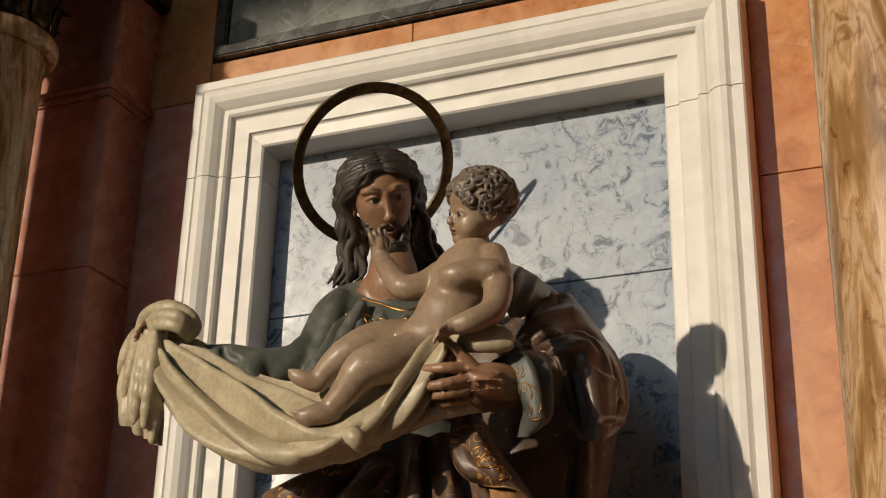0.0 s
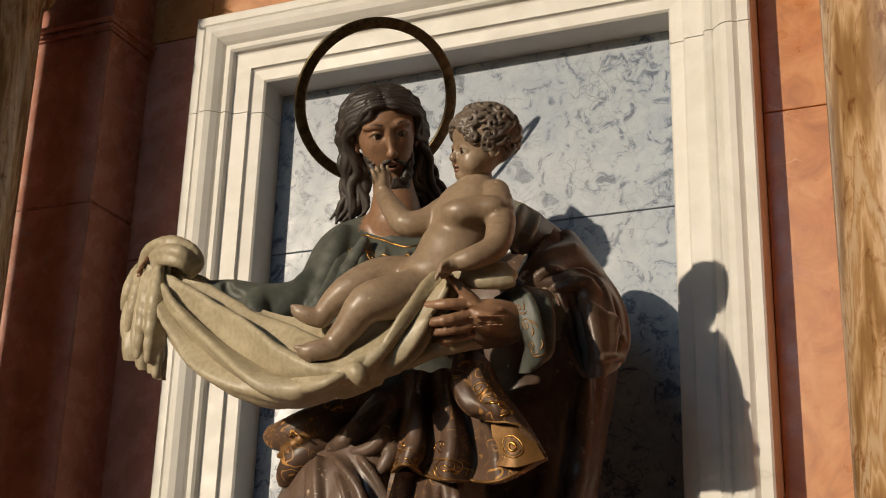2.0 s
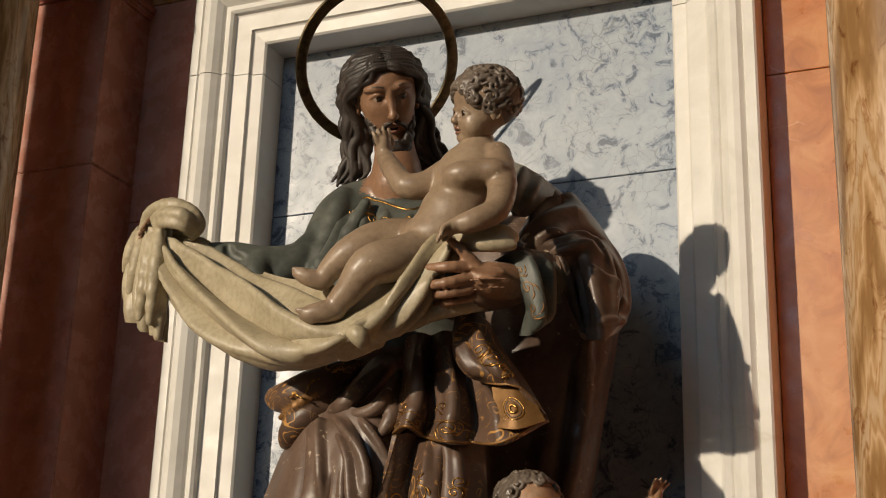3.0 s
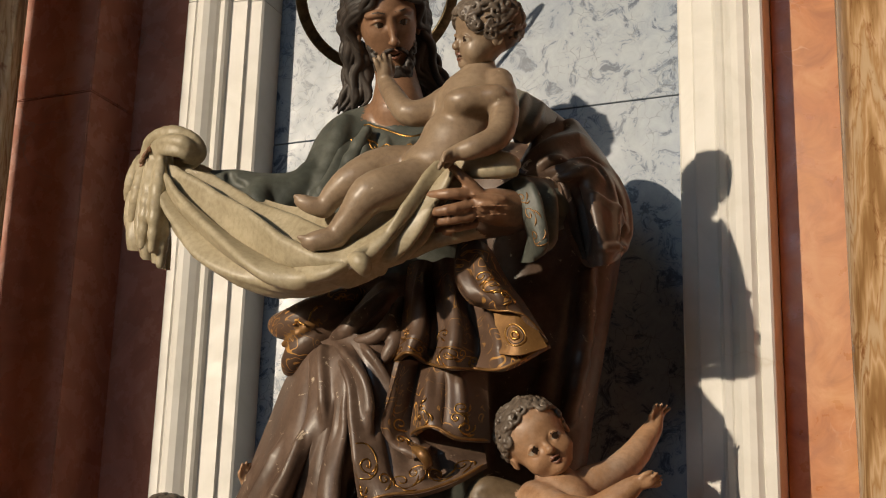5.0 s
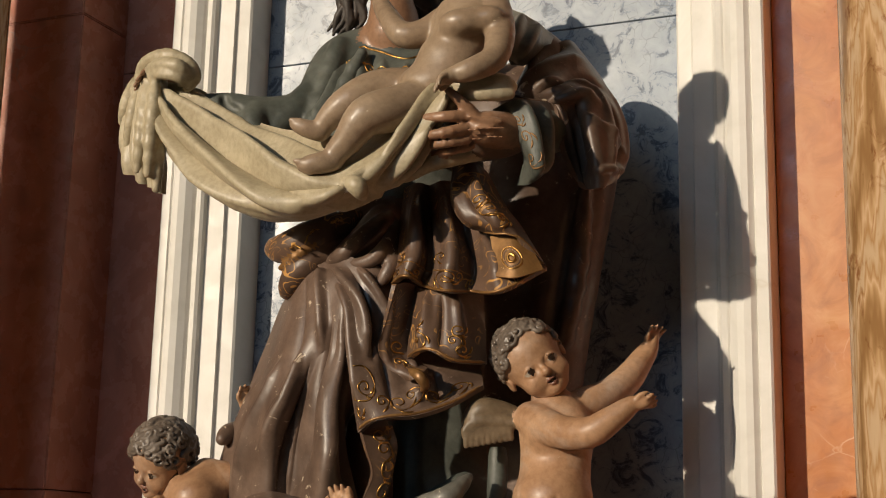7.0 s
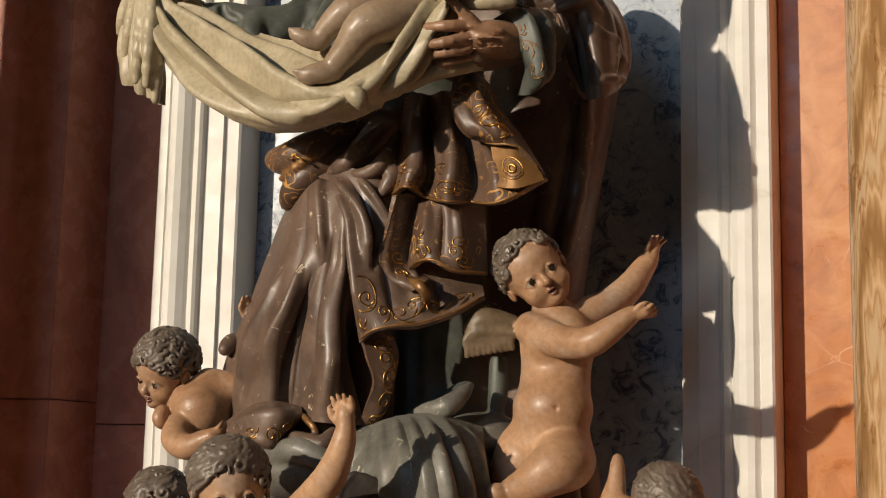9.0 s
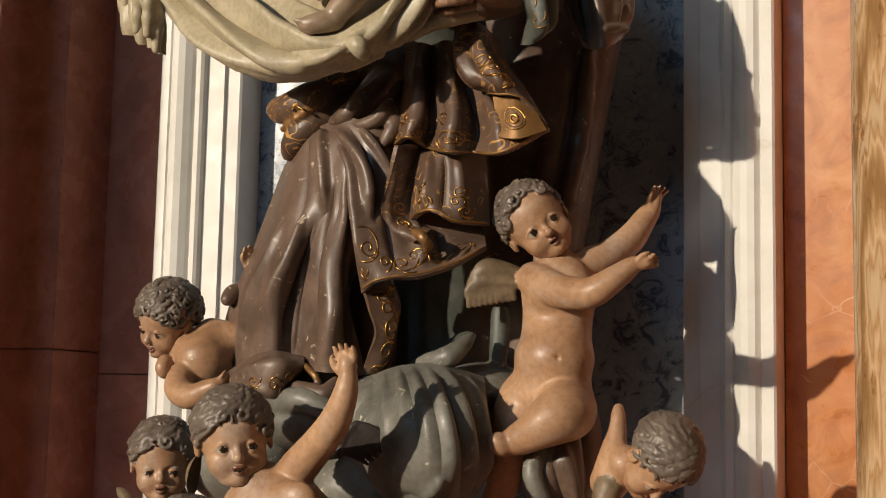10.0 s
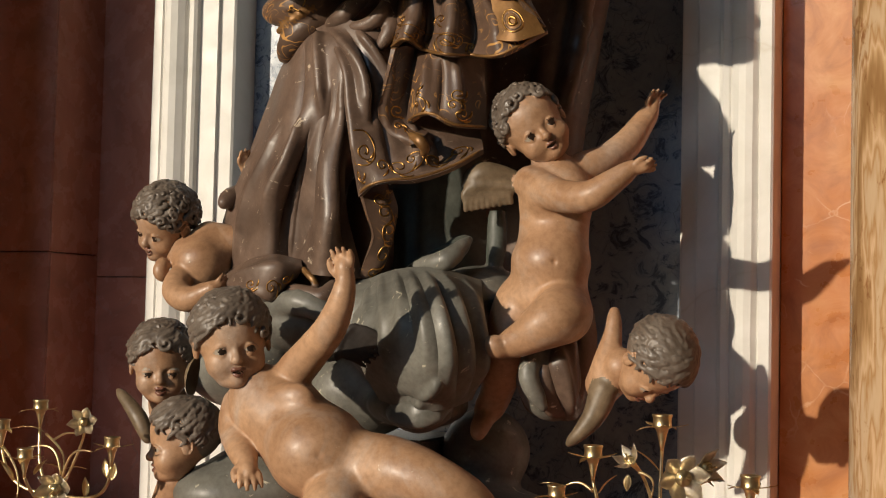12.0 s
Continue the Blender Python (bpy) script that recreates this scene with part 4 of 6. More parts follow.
    S.sheet(M_BROWN, [[(-1.13, 3.1, 2.744), (-1.109, 3.19, 2.863), (-1.069, 3.23, 2.904), (-1.047, 3.28, 2.917), (-1.055, 3.38, 2.924)], [(-1.11, 3.03, 2.699), (-1.046, 3.06, 2.749), (-1.003, 3.13, 2.782), (-0.975, 3.21, 2.81), (-0.981, 3.33, 2.822)],
                      [(-1.028, 3.06, 2.683), (-0.985, 3.07, 2.698), (-0.954, 3.11, 2.713), (-0.915, 3.2, 2.701), (-0.928, 3.32, 2.706)], [(-1.009, 3.06, 2.631), (-0.989, 3.12, 2.63), (-0.932, 3.08, 2.626), (-0.9, 3.2, 2.63), (-0.909, 3.3, 2.638)],
                      [(-0.998, 3.08, 2.555), (-0.984, 3.13, 2.557), (-0.918, 3.08, 2.548), (-0.897, 3.19, 2.566), (-0.905, 3.28, 2.579)], [(-0.97, 3.1, 2.488), (-0.951, 3.11, 2.472), (-0.912, 3.09, 2.466), (-0.901, 3.16, 2.5), (-0.905, 3.26, 2.555)]], 190, 190, 0.014, (0, 0.0, 0.0), M_OCHRE,
            ((0.02, 0.20, 0.75, 0.16, 0.05, 0.035), (0.05, 0.10, 0.70, 0.04, 0.05, -0.035), (0.10, 0.30, 0.80, 0.30, 0.05, -0.04), (0.02, 0.40, 0.62, 0.46, 0.05, 0.035), (0.60, 0.30, 0.60, 0.98, 0.04, 0.022),
             (0.30, 0.45, 0.32, 0.95, 0.05, -0.03), (0.82, 0.25, 0.84, 0.95, 0.04, 0.018), (0.72, 0.40, 0.72, 0.98, 0.04, -0.022), (0.05, 0.45, 0.10, 0.97, 0.04, 0.02), (0.45, 0.90, 0.9, 0.93, 0.04, 0.02), (0.15, 0.24, 0.65, 0.36, 0.04, 0.025), (0.45, 0.55, 0.85, 0.75, 0.04, 0.015)))
    S.chain(M_CREAM, 0.02, (-1.324, 2.86, 2.462, 0.0092), (-1.261, 2.86, 2.493, 0.0144), (-1.186, 2.9, 2.518, 0.0144), (-1.146, 2.98, 2.551, 0.0094))
    # mantle falling behind, dark in the shade of the arm
    S.chain(M_BROWN, 0.06, (-1.048, 3.400, 2.661, 0.082), (-1.081, 3.420, 2.483, 0.074), (-1.125, 3.440, 2.280, 0.077), (-1.169, 3.440, 2.020, 0.081), (-1.207, 3.440, 1.757, 0.088))
    for a, b, c in (((-1.020, 3.320, 2.518, 0.017), (-1.041, 3.345, 2.347, 0.023), (-1.085, 3.360, 2.151, 0.023)), ((-1.081, 3.330, 2.503, 0.017), (-1.117, 3.345, 2.348, 0.023), (-1.153, 3.355, 2.179, 0.023))):
        S.chain(M_BROWN, 0.02, a, b, c)
    S.chain(M_BROWN, 0.06, (-1.269, 3.440, 2.522, 0.106), (-1.264, 3.460, 2.264, 0.103), (-1.276, 3.470, 2.027, 0.100), (-1.292, 3.470, 1.758, 0.100))
    S.chain(M_BROWN, 0.05, (-1.211, 3.380, 2.668, 0.105), (-1.195, 3.380, 2.515, 0.105), (-1.204, 3.390, 2.400, 0.105), smooth=2)
    S.egg((-1.26, 3.34, 2.72), (0.14, 0.10, 0.18), M_BROWN, 0.05)
    # hips and the forward leg under the mantle
    S.chain(M_BROWN, 0.06, (-1.493, 3.300, 2.593, 0.150), (-1.495, 3.290, 2.432, 0.160), (-1.479, 3.320, 2.192, 0.150), (-1.473, 3.360, 2.047, 0.120))
    S.chain(M_GREEN, 0.05, (-1.440, 3.400, 2.044, 0.126), (-1.430, 3.390, 1.867, 0.147), (-1.424, 3.380, 1.708, 0.165))
    S.chain(M_BROWN, 0.06, (-1.600, 3.220, 2.344, 0.090), (-1.650, 3.180, 2.202, 0.095), (-1.690, 3.160, 2.027, 0.095), (-1.745, 3.160, 1.886, 0.100), (-1.770, 3.160, 1.786, 0.090))
    S.chain(M_GREEN, 0.03, (-1.423, 3.17, 1.717, 0.0117), (-1.338, 3.19, 1.754, 0.0146), (-1.293, 3.22, 1.797, 0.0088))
    # mantle drawn over the forward leg, long folds from knee to foot
    S.sheet(M_BROWN, [[(-1.655, 3.12, 2.323), (-1.591, 3.04, 2.311), (-1.535, 2.995, 2.295), (-1.5, 2.985, 2.276), (-1.472, 2.99, 2.258), (-1.475, 3.05, 2.246)], [(-1.772, 3.15, 2.26), (-1.667, 3.04, 2.271), (-1.593, 2.985, 2.252), (-1.543, 2.965, 2.217), (-1.507, 2.955, 2.179), (-1.501, 3, 2.157)],
                      [(-1.823, 3.15, 2.15), (-1.696, 3.02, 2.14), (-1.618, 2.97, 2.119), (-1.569, 2.965, 2.092), (-1.53, 2.965, 2.076), (-1.513, 3, 2.056)], [(-1.889, 3.15, 1.985), (-1.751, 3.02, 1.998), (-1.654, 2.955, 1.992), (-1.62, 2.985, 1.976), (-1.542, 2.93, 1.953), (-1.531, 3.005, 1.952)]] + [
                      [(-1.945, 3.16, 1.873), (-1.803, 3.03, 1.886), (-1.704, 2.965, 1.884), (-1.662, 3.02, 1.849), (-1.533, 2.92, 1.831), (-1.521, 3.015, 1.828)], [(-1.984, 3.16, 1.709), (-1.835, 3.05, 1.705), (-1.727, 3, 1.704), (-1.683, 3.04, 1.706), (-1.546, 2.935, 1.693), (-1.489, 3.03, 1.688)]], 200, 220, 0.016, (0, 0.0, 0.0), M_OCHRE,
            ((0.30, 0.12, 0.62, 0.42, 0.06, 0.035), (0.22, 0.20, 0.40, 0.60, 0.06, -0.02), (0.80, 0.25, 0.80, 0.98, 0.06, 0.03), (0.66, 0.30, 0.64, 0.98, 0.05, -0.035), (0.40, 0.45, 0.36, 0.90, 0.07, 0.03),
             (0.90, 0.35, 0.93, 0.95, 0.05, -0.04), (0.25, 0.50, 0.14, 0.98, 0.07, 0.03), (0.52, 0.5, 0.46, 0.98, 0.05, -0.03), (0.05, 0.55, 0.04, 0.95, 0.05, 0.02), (0.55, 0.62, 0.58, 0.98, 0.04, 0.02)))
    # front panel of the mantle with its hem swept up to the side, medallion and scrolls
    on = S.sheet(M_BROWN, [[(-1.621, 3.02, 2.305), (-1.538, 2.99, 2.317), (-1.462, 2.99, 2.293), (-1.407, 3.03, 2.28), (-1.334, 3.08, 2.255), (-1.249, 3.13, 2.211)], [(-1.519, 2.965, 2.201), (-1.471, 2.95, 2.191), (-1.435, 2.985, 2.176), (-1.397, 3.04, 2.154), (-1.329, 3.1, 2.151), (-1.241, 3.14, 2.134)],
                           [(-1.502, 2.955, 2.097), (-1.458, 2.94, 2.084), (-1.425, 2.97, 2.078), (-1.38, 3.03, 2.065), (-1.313, 3.09, 2.061), (-1.235, 3.14, 2.065)], [(-1.481, 2.95, 1.996), (-1.44, 2.93, 1.988), (-1.405, 2.955, 1.985), (-1.359, 3.01, 1.991), (-1.289, 3.06, 2.009), (-1.219, 3.12, 2.028)],
                           [(-1.464, 2.965, 1.882), (-1.421, 2.94, 1.903), (-1.378, 2.945, 1.912), (-1.321, 2.975, 1.918), (-1.255, 3.03, 1.95), (-1.201, 3.09, 1.998)]], 190, 150, 0.014, (0, 0.0, 0.0), M_OCHRE,
                 ((0.03, 0.10, 0.14, 0.95, 0.05, 0.035), (0.10, 0.05, 0.30, 0.55, 0.06, 0.035), (0.22, 0.08, 0.34, 0.60, 0.05, -0.035), (0.30, 0.05, 0.50, 0.35, 0.05, 0.035), (0.40, 0.45, 0.45, 0.95, 0.05, -0.02), (0.62, 0.5, 0.62, 0.95, 0.05, 0.03), (0.75, 0.6, 0.72, 0.98, 0.05, -0.03)))
    S.hem(on, 0.02, 0.98, 0.985, M_OCHRE, 0.004)
    S.ringlet(on, 0.20, 0.74, 0.042, M_GOLD, 0.0022)
    for u, v, r, h in ((0.21, 0.76, 0.022, 1), (0.36, 0.86, 0.022, -1), (0.50, 0.88, 0.028, 1), (0.60, 0.84, 0.020, -1), (0.72, 0.86, 0.026, 1), (0.86, 0.86, 0.022, -1), (0.10, 0.90, 0.016, 1)):
        S.scroll(on, u, v, r, 0.8, h, M_GOLD, 0.0020)
    # its edge turned back below, showing the gilt lining
    on = S.sheet(M_GILT, [[(-1.466, 2.972, 1.885), (-1.447, 3.01, 1.895), (-1.425, 3.05, 1.906)], [(-1.452, 2.972, 1.843), (-1.427, 3.005, 1.855), (-1.415, 3.06, 1.859)], [(-1.44, 2.985, 1.788), (-1.417, 3.01, 1.799), (-1.422, 3.06, 1.812)], [(-1.467, 3, 1.733), (-1.443, 3.02, 1.725), (-1.44, 3.07, 1.756)], [(-1.499, 3.03, 1.69), (-1.474, 3.035, 1.694), (-1.46, 3.08, 1.709)]], 50, 90, 0.012, (0, 0.0, 0.0), M_OCHRE,
                 ((0.5, 0.05, 0.5, 0.95, 0.04, 0.015),))
    for v, h in ((0.12, 1), (0.30, -1), (0.48, 1), (0.66, -1), (0.84, 1)):
        S.scroll(on, 0.5, v, 0.020, 1.0, h, M_GOLD, 0.0020)
    S.chain(M_BROWN, 0.03, (-1.533, 3.15, 1.917, 0.0475), (-1.525, 3.14, 1.818, 0.051), (-1.522, 3.13, 1.701, 0.0565))
    # folds gathered at the waist
    for row in (((-1.452, 3.06, 2.433, 0.0137), (-1.483, 3, 2.379, 0.0164), (-1.531, 2.985, 2.327, 0.0174), (-1.586, 3.01, 2.31, 0.0117)), ((-1.417, 3.04, 2.403, 0.0126), (-1.427, 2.985, 2.332, 0.0133), (-1.46, 2.98, 2.3, 0.0124), (-1.513, 2.985, 2.295, 0.0086)), ((-1.414, 3.04, 2.361, 0.0155), (-1.409, 3, 2.293, 0.0153), (-1.435, 2.99, 2.244, 0.0114))):
        S.chain(M_BROWN, 0.016, *row)
    S.chain(M_BROWN, 0.03, (-1.487, 3.1, 2.43, 0.0397), (-1.514, 3.07, 2.354, 0.0443), (-1.568, 3.07, 2.317, 0.0396))
    # rolled gilt edge at the hip, in two lobes
    S.chain(M_GILT, 0.02, (-1.576, 3.1, 2.445, 0.0221), (-1.652, 3.045, 2.391, 0.0378), (-1.733, 3.05, 2.365, 0.0342), (-1.797, 3.09, 2.375, 0.0225))
    S.chain(M_GILT, 0.014, (-1.579, 3.1, 2.38, 0.02), (-1.661, 3.055, 2.325, 0.0319), (-1.718, 3.06, 2.284, 0.0281), (-1.754, 3.09, 2.253, 0.0142))
    S.chain(M_OCHRE, 0.008, (-1.602, 3.045, 2.395, 0.0079), (-1.668, 3.015, 2.343, 0.0089), (-1.745, 3.04, 2.312, 0.007), smooth=3)
    for a, b, c in (((-1.646, 2.985, 2.355, 0.0029), (-1.634, 2.99, 2.385, 0.0039), (-1.612, 3, 2.396, 0.0029)), ((-1.651, 2.985, 2.34, 0.0029), (-1.677, 2.99, 2.356, 0.0039), (-1.699, 3, 2.347, 0.003)), ((-1.598, 3.035, 2.418, 0.003), (-1.578, 3.04, 2.425, 0.004), (-1.566, 3.05, 2.416, 0.002))):
        S.chain(M_GOLD, 0.003, a, b, c)
    # upper apron: folds that spread from the waist, hem waved, corner turned over
    on = S.sheet(M_GILT, [[(-1.414, 3.08, 2.505), (-1.36, 3.03, 2.498), (-1.341, 3.06, 2.499), (-1.293, 3.02, 2.495), (-1.278, 3.06, 2.504), (-1.246, 3.07, 2.513), (-1.216, 3.1, 2.519)], [(-1.41, 3.04, 2.38), (-1.348, 2.975, 2.381), (-1.331, 3.03, 2.382), (-1.261, 2.975, 2.365), (-1.232, 3.03, 2.365), (-1.176, 3.015, 2.348), (-1.135, 3.06, 2.375)],
                          [(-1.411, 3.02, 2.305), (-1.344, 2.96, 2.305), (-1.324, 3.02, 2.302), (-1.246, 2.955, 2.288), (-1.208, 3.01, 2.287), (-1.139, 2.98, 2.282), (-1.083, 3.04, 2.317)], [(-1.42, 3.02, 2.241), (-1.348, 2.945, 2.246), (-1.33, 3.01, 2.234), (-1.243, 2.945, 2.204), (-1.202, 3, 2.21), (-1.108, 2.96, 2.2), (-1.018, 3.01, 2.26)]], 190, 120, 0.012, (0, 0.0, 0.0), M_OCHRE,
                 ((0.17, 0.1, 0.17, 0.98, 0.05, 0.03), (0.50, 0.1, 0.50, 0.98, 0.05, 0.03), (0.34, 0.15, 0.34, 0.98, 0.05, -0.03), (0.42, 0.3, 0.43, 0.98, 0.035, 0.015), (0.66, 0.3, 0.66, 0.98, 0.05, -0.025), (0.82, 0.3, 0.82, 0.98, 0.06, 0.025), (0.26, 0.4, 0.25, 0.98, 0.03, 0.012)))
    S.hem(on, 0.01, 0.99, 0.985, M_OCHRE, 0.004)
    S.hem(on, 0.03, 0.62, 0.80, M_OCHRE, 0.0018)
    for u, v, r, h in ((0.08, 0.90, 0.018, 1), (0.22, 0.89, 0.016, -1), (0.50, 0.87, 0.024, 1), (0.56, 0.84, 0.018, -1), (0.66, 0.90, 0.016, 1), (0.12, 0.70, 0.018, -1), (0.48, 0.66, 0.016, 1)):
        S.scroll(on, u, v, r, 2.2, h, M_GOLD, 0.0018)
    on = S.sheet(M_GILT, [[(-1.258, 3.02, 2.536), (-1.223, 3, 2.53), (-1.197, 3.01, 2.524), (-1.188, 3.05, 2.513)], [(-1.246, 2.975, 2.45), (-1.2, 2.945, 2.448), (-1.158, 2.965, 2.45), (-1.153, 3.03, 2.456)], [(-1.227, 2.965, 2.4), (-1.178, 2.93, 2.4), (-1.132, 2.95, 2.401), (-1.121, 3.02, 2.407)],
                          [(-1.198, 2.97, 2.368), (-1.143, 2.93, 2.363), (-1.098, 2.94, 2.359), (-1.083, 3.01, 2.359)], [(-1.166, 2.99, 2.359), (-1.121, 2.955, 2.341), (-1.076, 2.955, 2.328), (-1.024, 3, 2.267)]], 60, 80, 0.012, (0, 0.0, 0.0), M_OCHRE,
                 ((0.12, 0.1, 0.15, 0.8, 0.04, 0.02), (0.5, 0.1, 0.5, 0.9, 0.06, 0.02), (0.35, 0.2, 0.35, 0.9, 0.04, -0.02)))
    S.hem(on, 0.02, 0.98, 0.97, M_OCHRE, 0.003)
    for u, v, r, h in ((0.55, 0.58, 0.022, 1), (0.50, 0.42, 0.016, -1), (0.62, 0.72, 0.018, -1)):
        S.scroll(on, u, v, r, 1.2, h, M_GOLD, 0.0024)
    on = S.sheet(M_OCHRE, [[(-1.147, 2.98, 2.339), (-1.089, 2.968, 2.329), (-1.05, 2.985, 2.309)], [(-1.132, 2.965, 2.283), (-1.077, 2.952, 2.276), (-1.031, 2.985, 2.276)], [(-1.12, 2.95, 2.235), (-1.068, 2.945, 2.229), (-1.019, 2.99, 2.254)]], 40, 40, 0.006)
    S.ringlet(on, 0.44, 0.50, 0.026, M_GOLD, 0.0020)
    S.ringlet(on, 0.44, 0.50, 0.020, M_GILT, 0.0016)
    S.ringlet(on, 0.44, 0.50, 0.009, M_GOLD, 0.0040)
    # lower apron hanging inside, and the curled edge beside it
    on = S.sheet(M_GILT, [[(-1.367, 3.06, 2.244), (-1.303, 3.01, 2.221), (-1.25, 3.01, 2.214), (-1.205, 3.08, 2.224)], [(-1.37, 3.04, 2.143), (-1.298, 2.98, 2.136), (-1.244, 2.995, 2.119), (-1.195, 3.07, 2.129)], [(-1.374, 3.03, 2.061), (-1.302, 2.97, 2.073), (-1.238, 2.985, 2.046), (-1.19, 3.07, 2.049)]], 80, 60, 0.012, (0, 0.0, 0.0), M_OCHRE,
                 ((0.28, 0.05, 0.26, 0.98, 0.05, 0.03), (0.48, 0.05, 0.48, 0.98, 0.05, -0.03), (0.68, 0.05, 0.70, 0.98, 0.05, 0.02)))
    S.hem(on, 0.02, 0.98, 0.97, M_OCHRE, 0.004)
    for u, v, r, h in ((0.22, 0.55, 0.016, 1), (0.26, 0.78, 0.020, -1), (0.70, 0.50, 0.016, 1), (0.66, 0.66, 0.016, -1), (0.74, 0.80, 0.018, 1)):
        S.scroll(on, u, v, r, 0.5, h, M_GOLD, 0.0022)
    on = S.sheet(M_GILT, [[(-1.395, 2.98, 2.238), (-1.385, 3.03, 2.251), (-1.363, 3.08, 2.241)], [(-1.412, 2.972, 2.153), (-1.399, 3.02, 2.159), (-1.378, 3.08, 2.16)], [(-1.427, 2.965, 2.088), (-1.403, 3.01, 2.1), (-1.378, 3.07, 2.1)], [(-1.413, 2.985, 2.043), (-1.384, 3.005, 2.052), (-1.37, 3.06, 2.059)], [(-1.354, 2.99, 2.008), (-1.325, 2.98, 2.008), (-1.322, 3.03, 2.035)]], 50, 90, 0.012, (0, 0.0, 0.0), M_OCHRE,
                 ((0.08, 0.1, 0.08, 0.9, 0.04, 0.015),))
    S.scroll(on, 0.52, 0.55, 0.026, 0.5, 1, M_GOLD, 0.0024)
    S.scroll(on, 0.40, 0.76, 0.016, 0.5, -1, M_GOLD, 0.0020)
    S.chain(M_OCHRE, 0.006, (-1.349, 2.985, 2.03, 0.0065), (-1.314, 2.965, 2.012, 0.0129), (-1.303, 2.975, 1.99, 0.0092), (-1.321, 2.99, 1.981, 0.0046))
    # gilt trailing train at the foot
    on = S.sheet(M_BROWN, [[(-1.869, 3, 1.677), (-1.769, 2.97, 1.725), (-1.695, 2.96, 1.739), (-1.634, 2.99, 1.727)], [(-1.826, 2.95, 1.669), (-1.722, 2.9, 1.69), (-1.651, 2.895, 1.703), (-1.612, 2.95, 1.714)], [(-1.817, 2.96, 1.658), (-1.717, 2.91, 1.652), (-1.663, 2.91, 1.649), (-1.63, 2.96, 1.693)], [(-1.815, 3, 1.653), (-1.741, 2.97, 1.63), (-1.711, 2.97, 1.624), (-1.685, 3, 1.668)]], 70, 50, 0.012, (0, 0.0, 0.0), M_OCHRE,
                 ((0.1, 0.3, 0.9, 0.35, 0.05, 0.02), (0.1, 0.6, 0.8, 0.75, 0.05, 0.02)))
    for u, v, r, h in ((0.35, 0.5, 0.018, 1), (0.62, 0.55, 0.020, -1), (0.8, 0.5, 0.014, 1)):
        S.scroll(on, u, v, r, 0.5, h, M_GOLD, 0.0018)
    S.chain(M_BROWN, 0.03, (-1.758, 3.04, 1.677, 0.0354), (-1.678, 3.04, 1.678, 0.0395), (-1.605, 3.05, 1.688, 0.0331))
    S.chain(M_BROWN, 0.02, (-1.657, 2.95, 1.663, 0.0102), (-1.588, 2.93, 1.65, 0.0135), (-1.54, 2.93, 1.641, 0.0126), (-1.522, 2.95, 1.677, 0.0076))
    S.chain(M_OCHRE, 0.008, (-1.621, 2.96, 1.715, 0.0068), (-1.575, 2.94, 1.685, 0.0076), (-1.561, 2.95, 1.66, 0.0051))
    # head and long hair
    w = carve_head(S, (-1.537, 3.140, 3.215), (0.486, -0.630, -0.602), (0.115, -0.599, 0.797), 0.262, M_FACE, M_DARKHAIR, False, 0, 5, 0.05, 0.8, 0.8, 110, 0.25, saint_hair)
    return S.done("saint_statue", "painted wooden saint statue in green tunic and brown mantle", "statue")


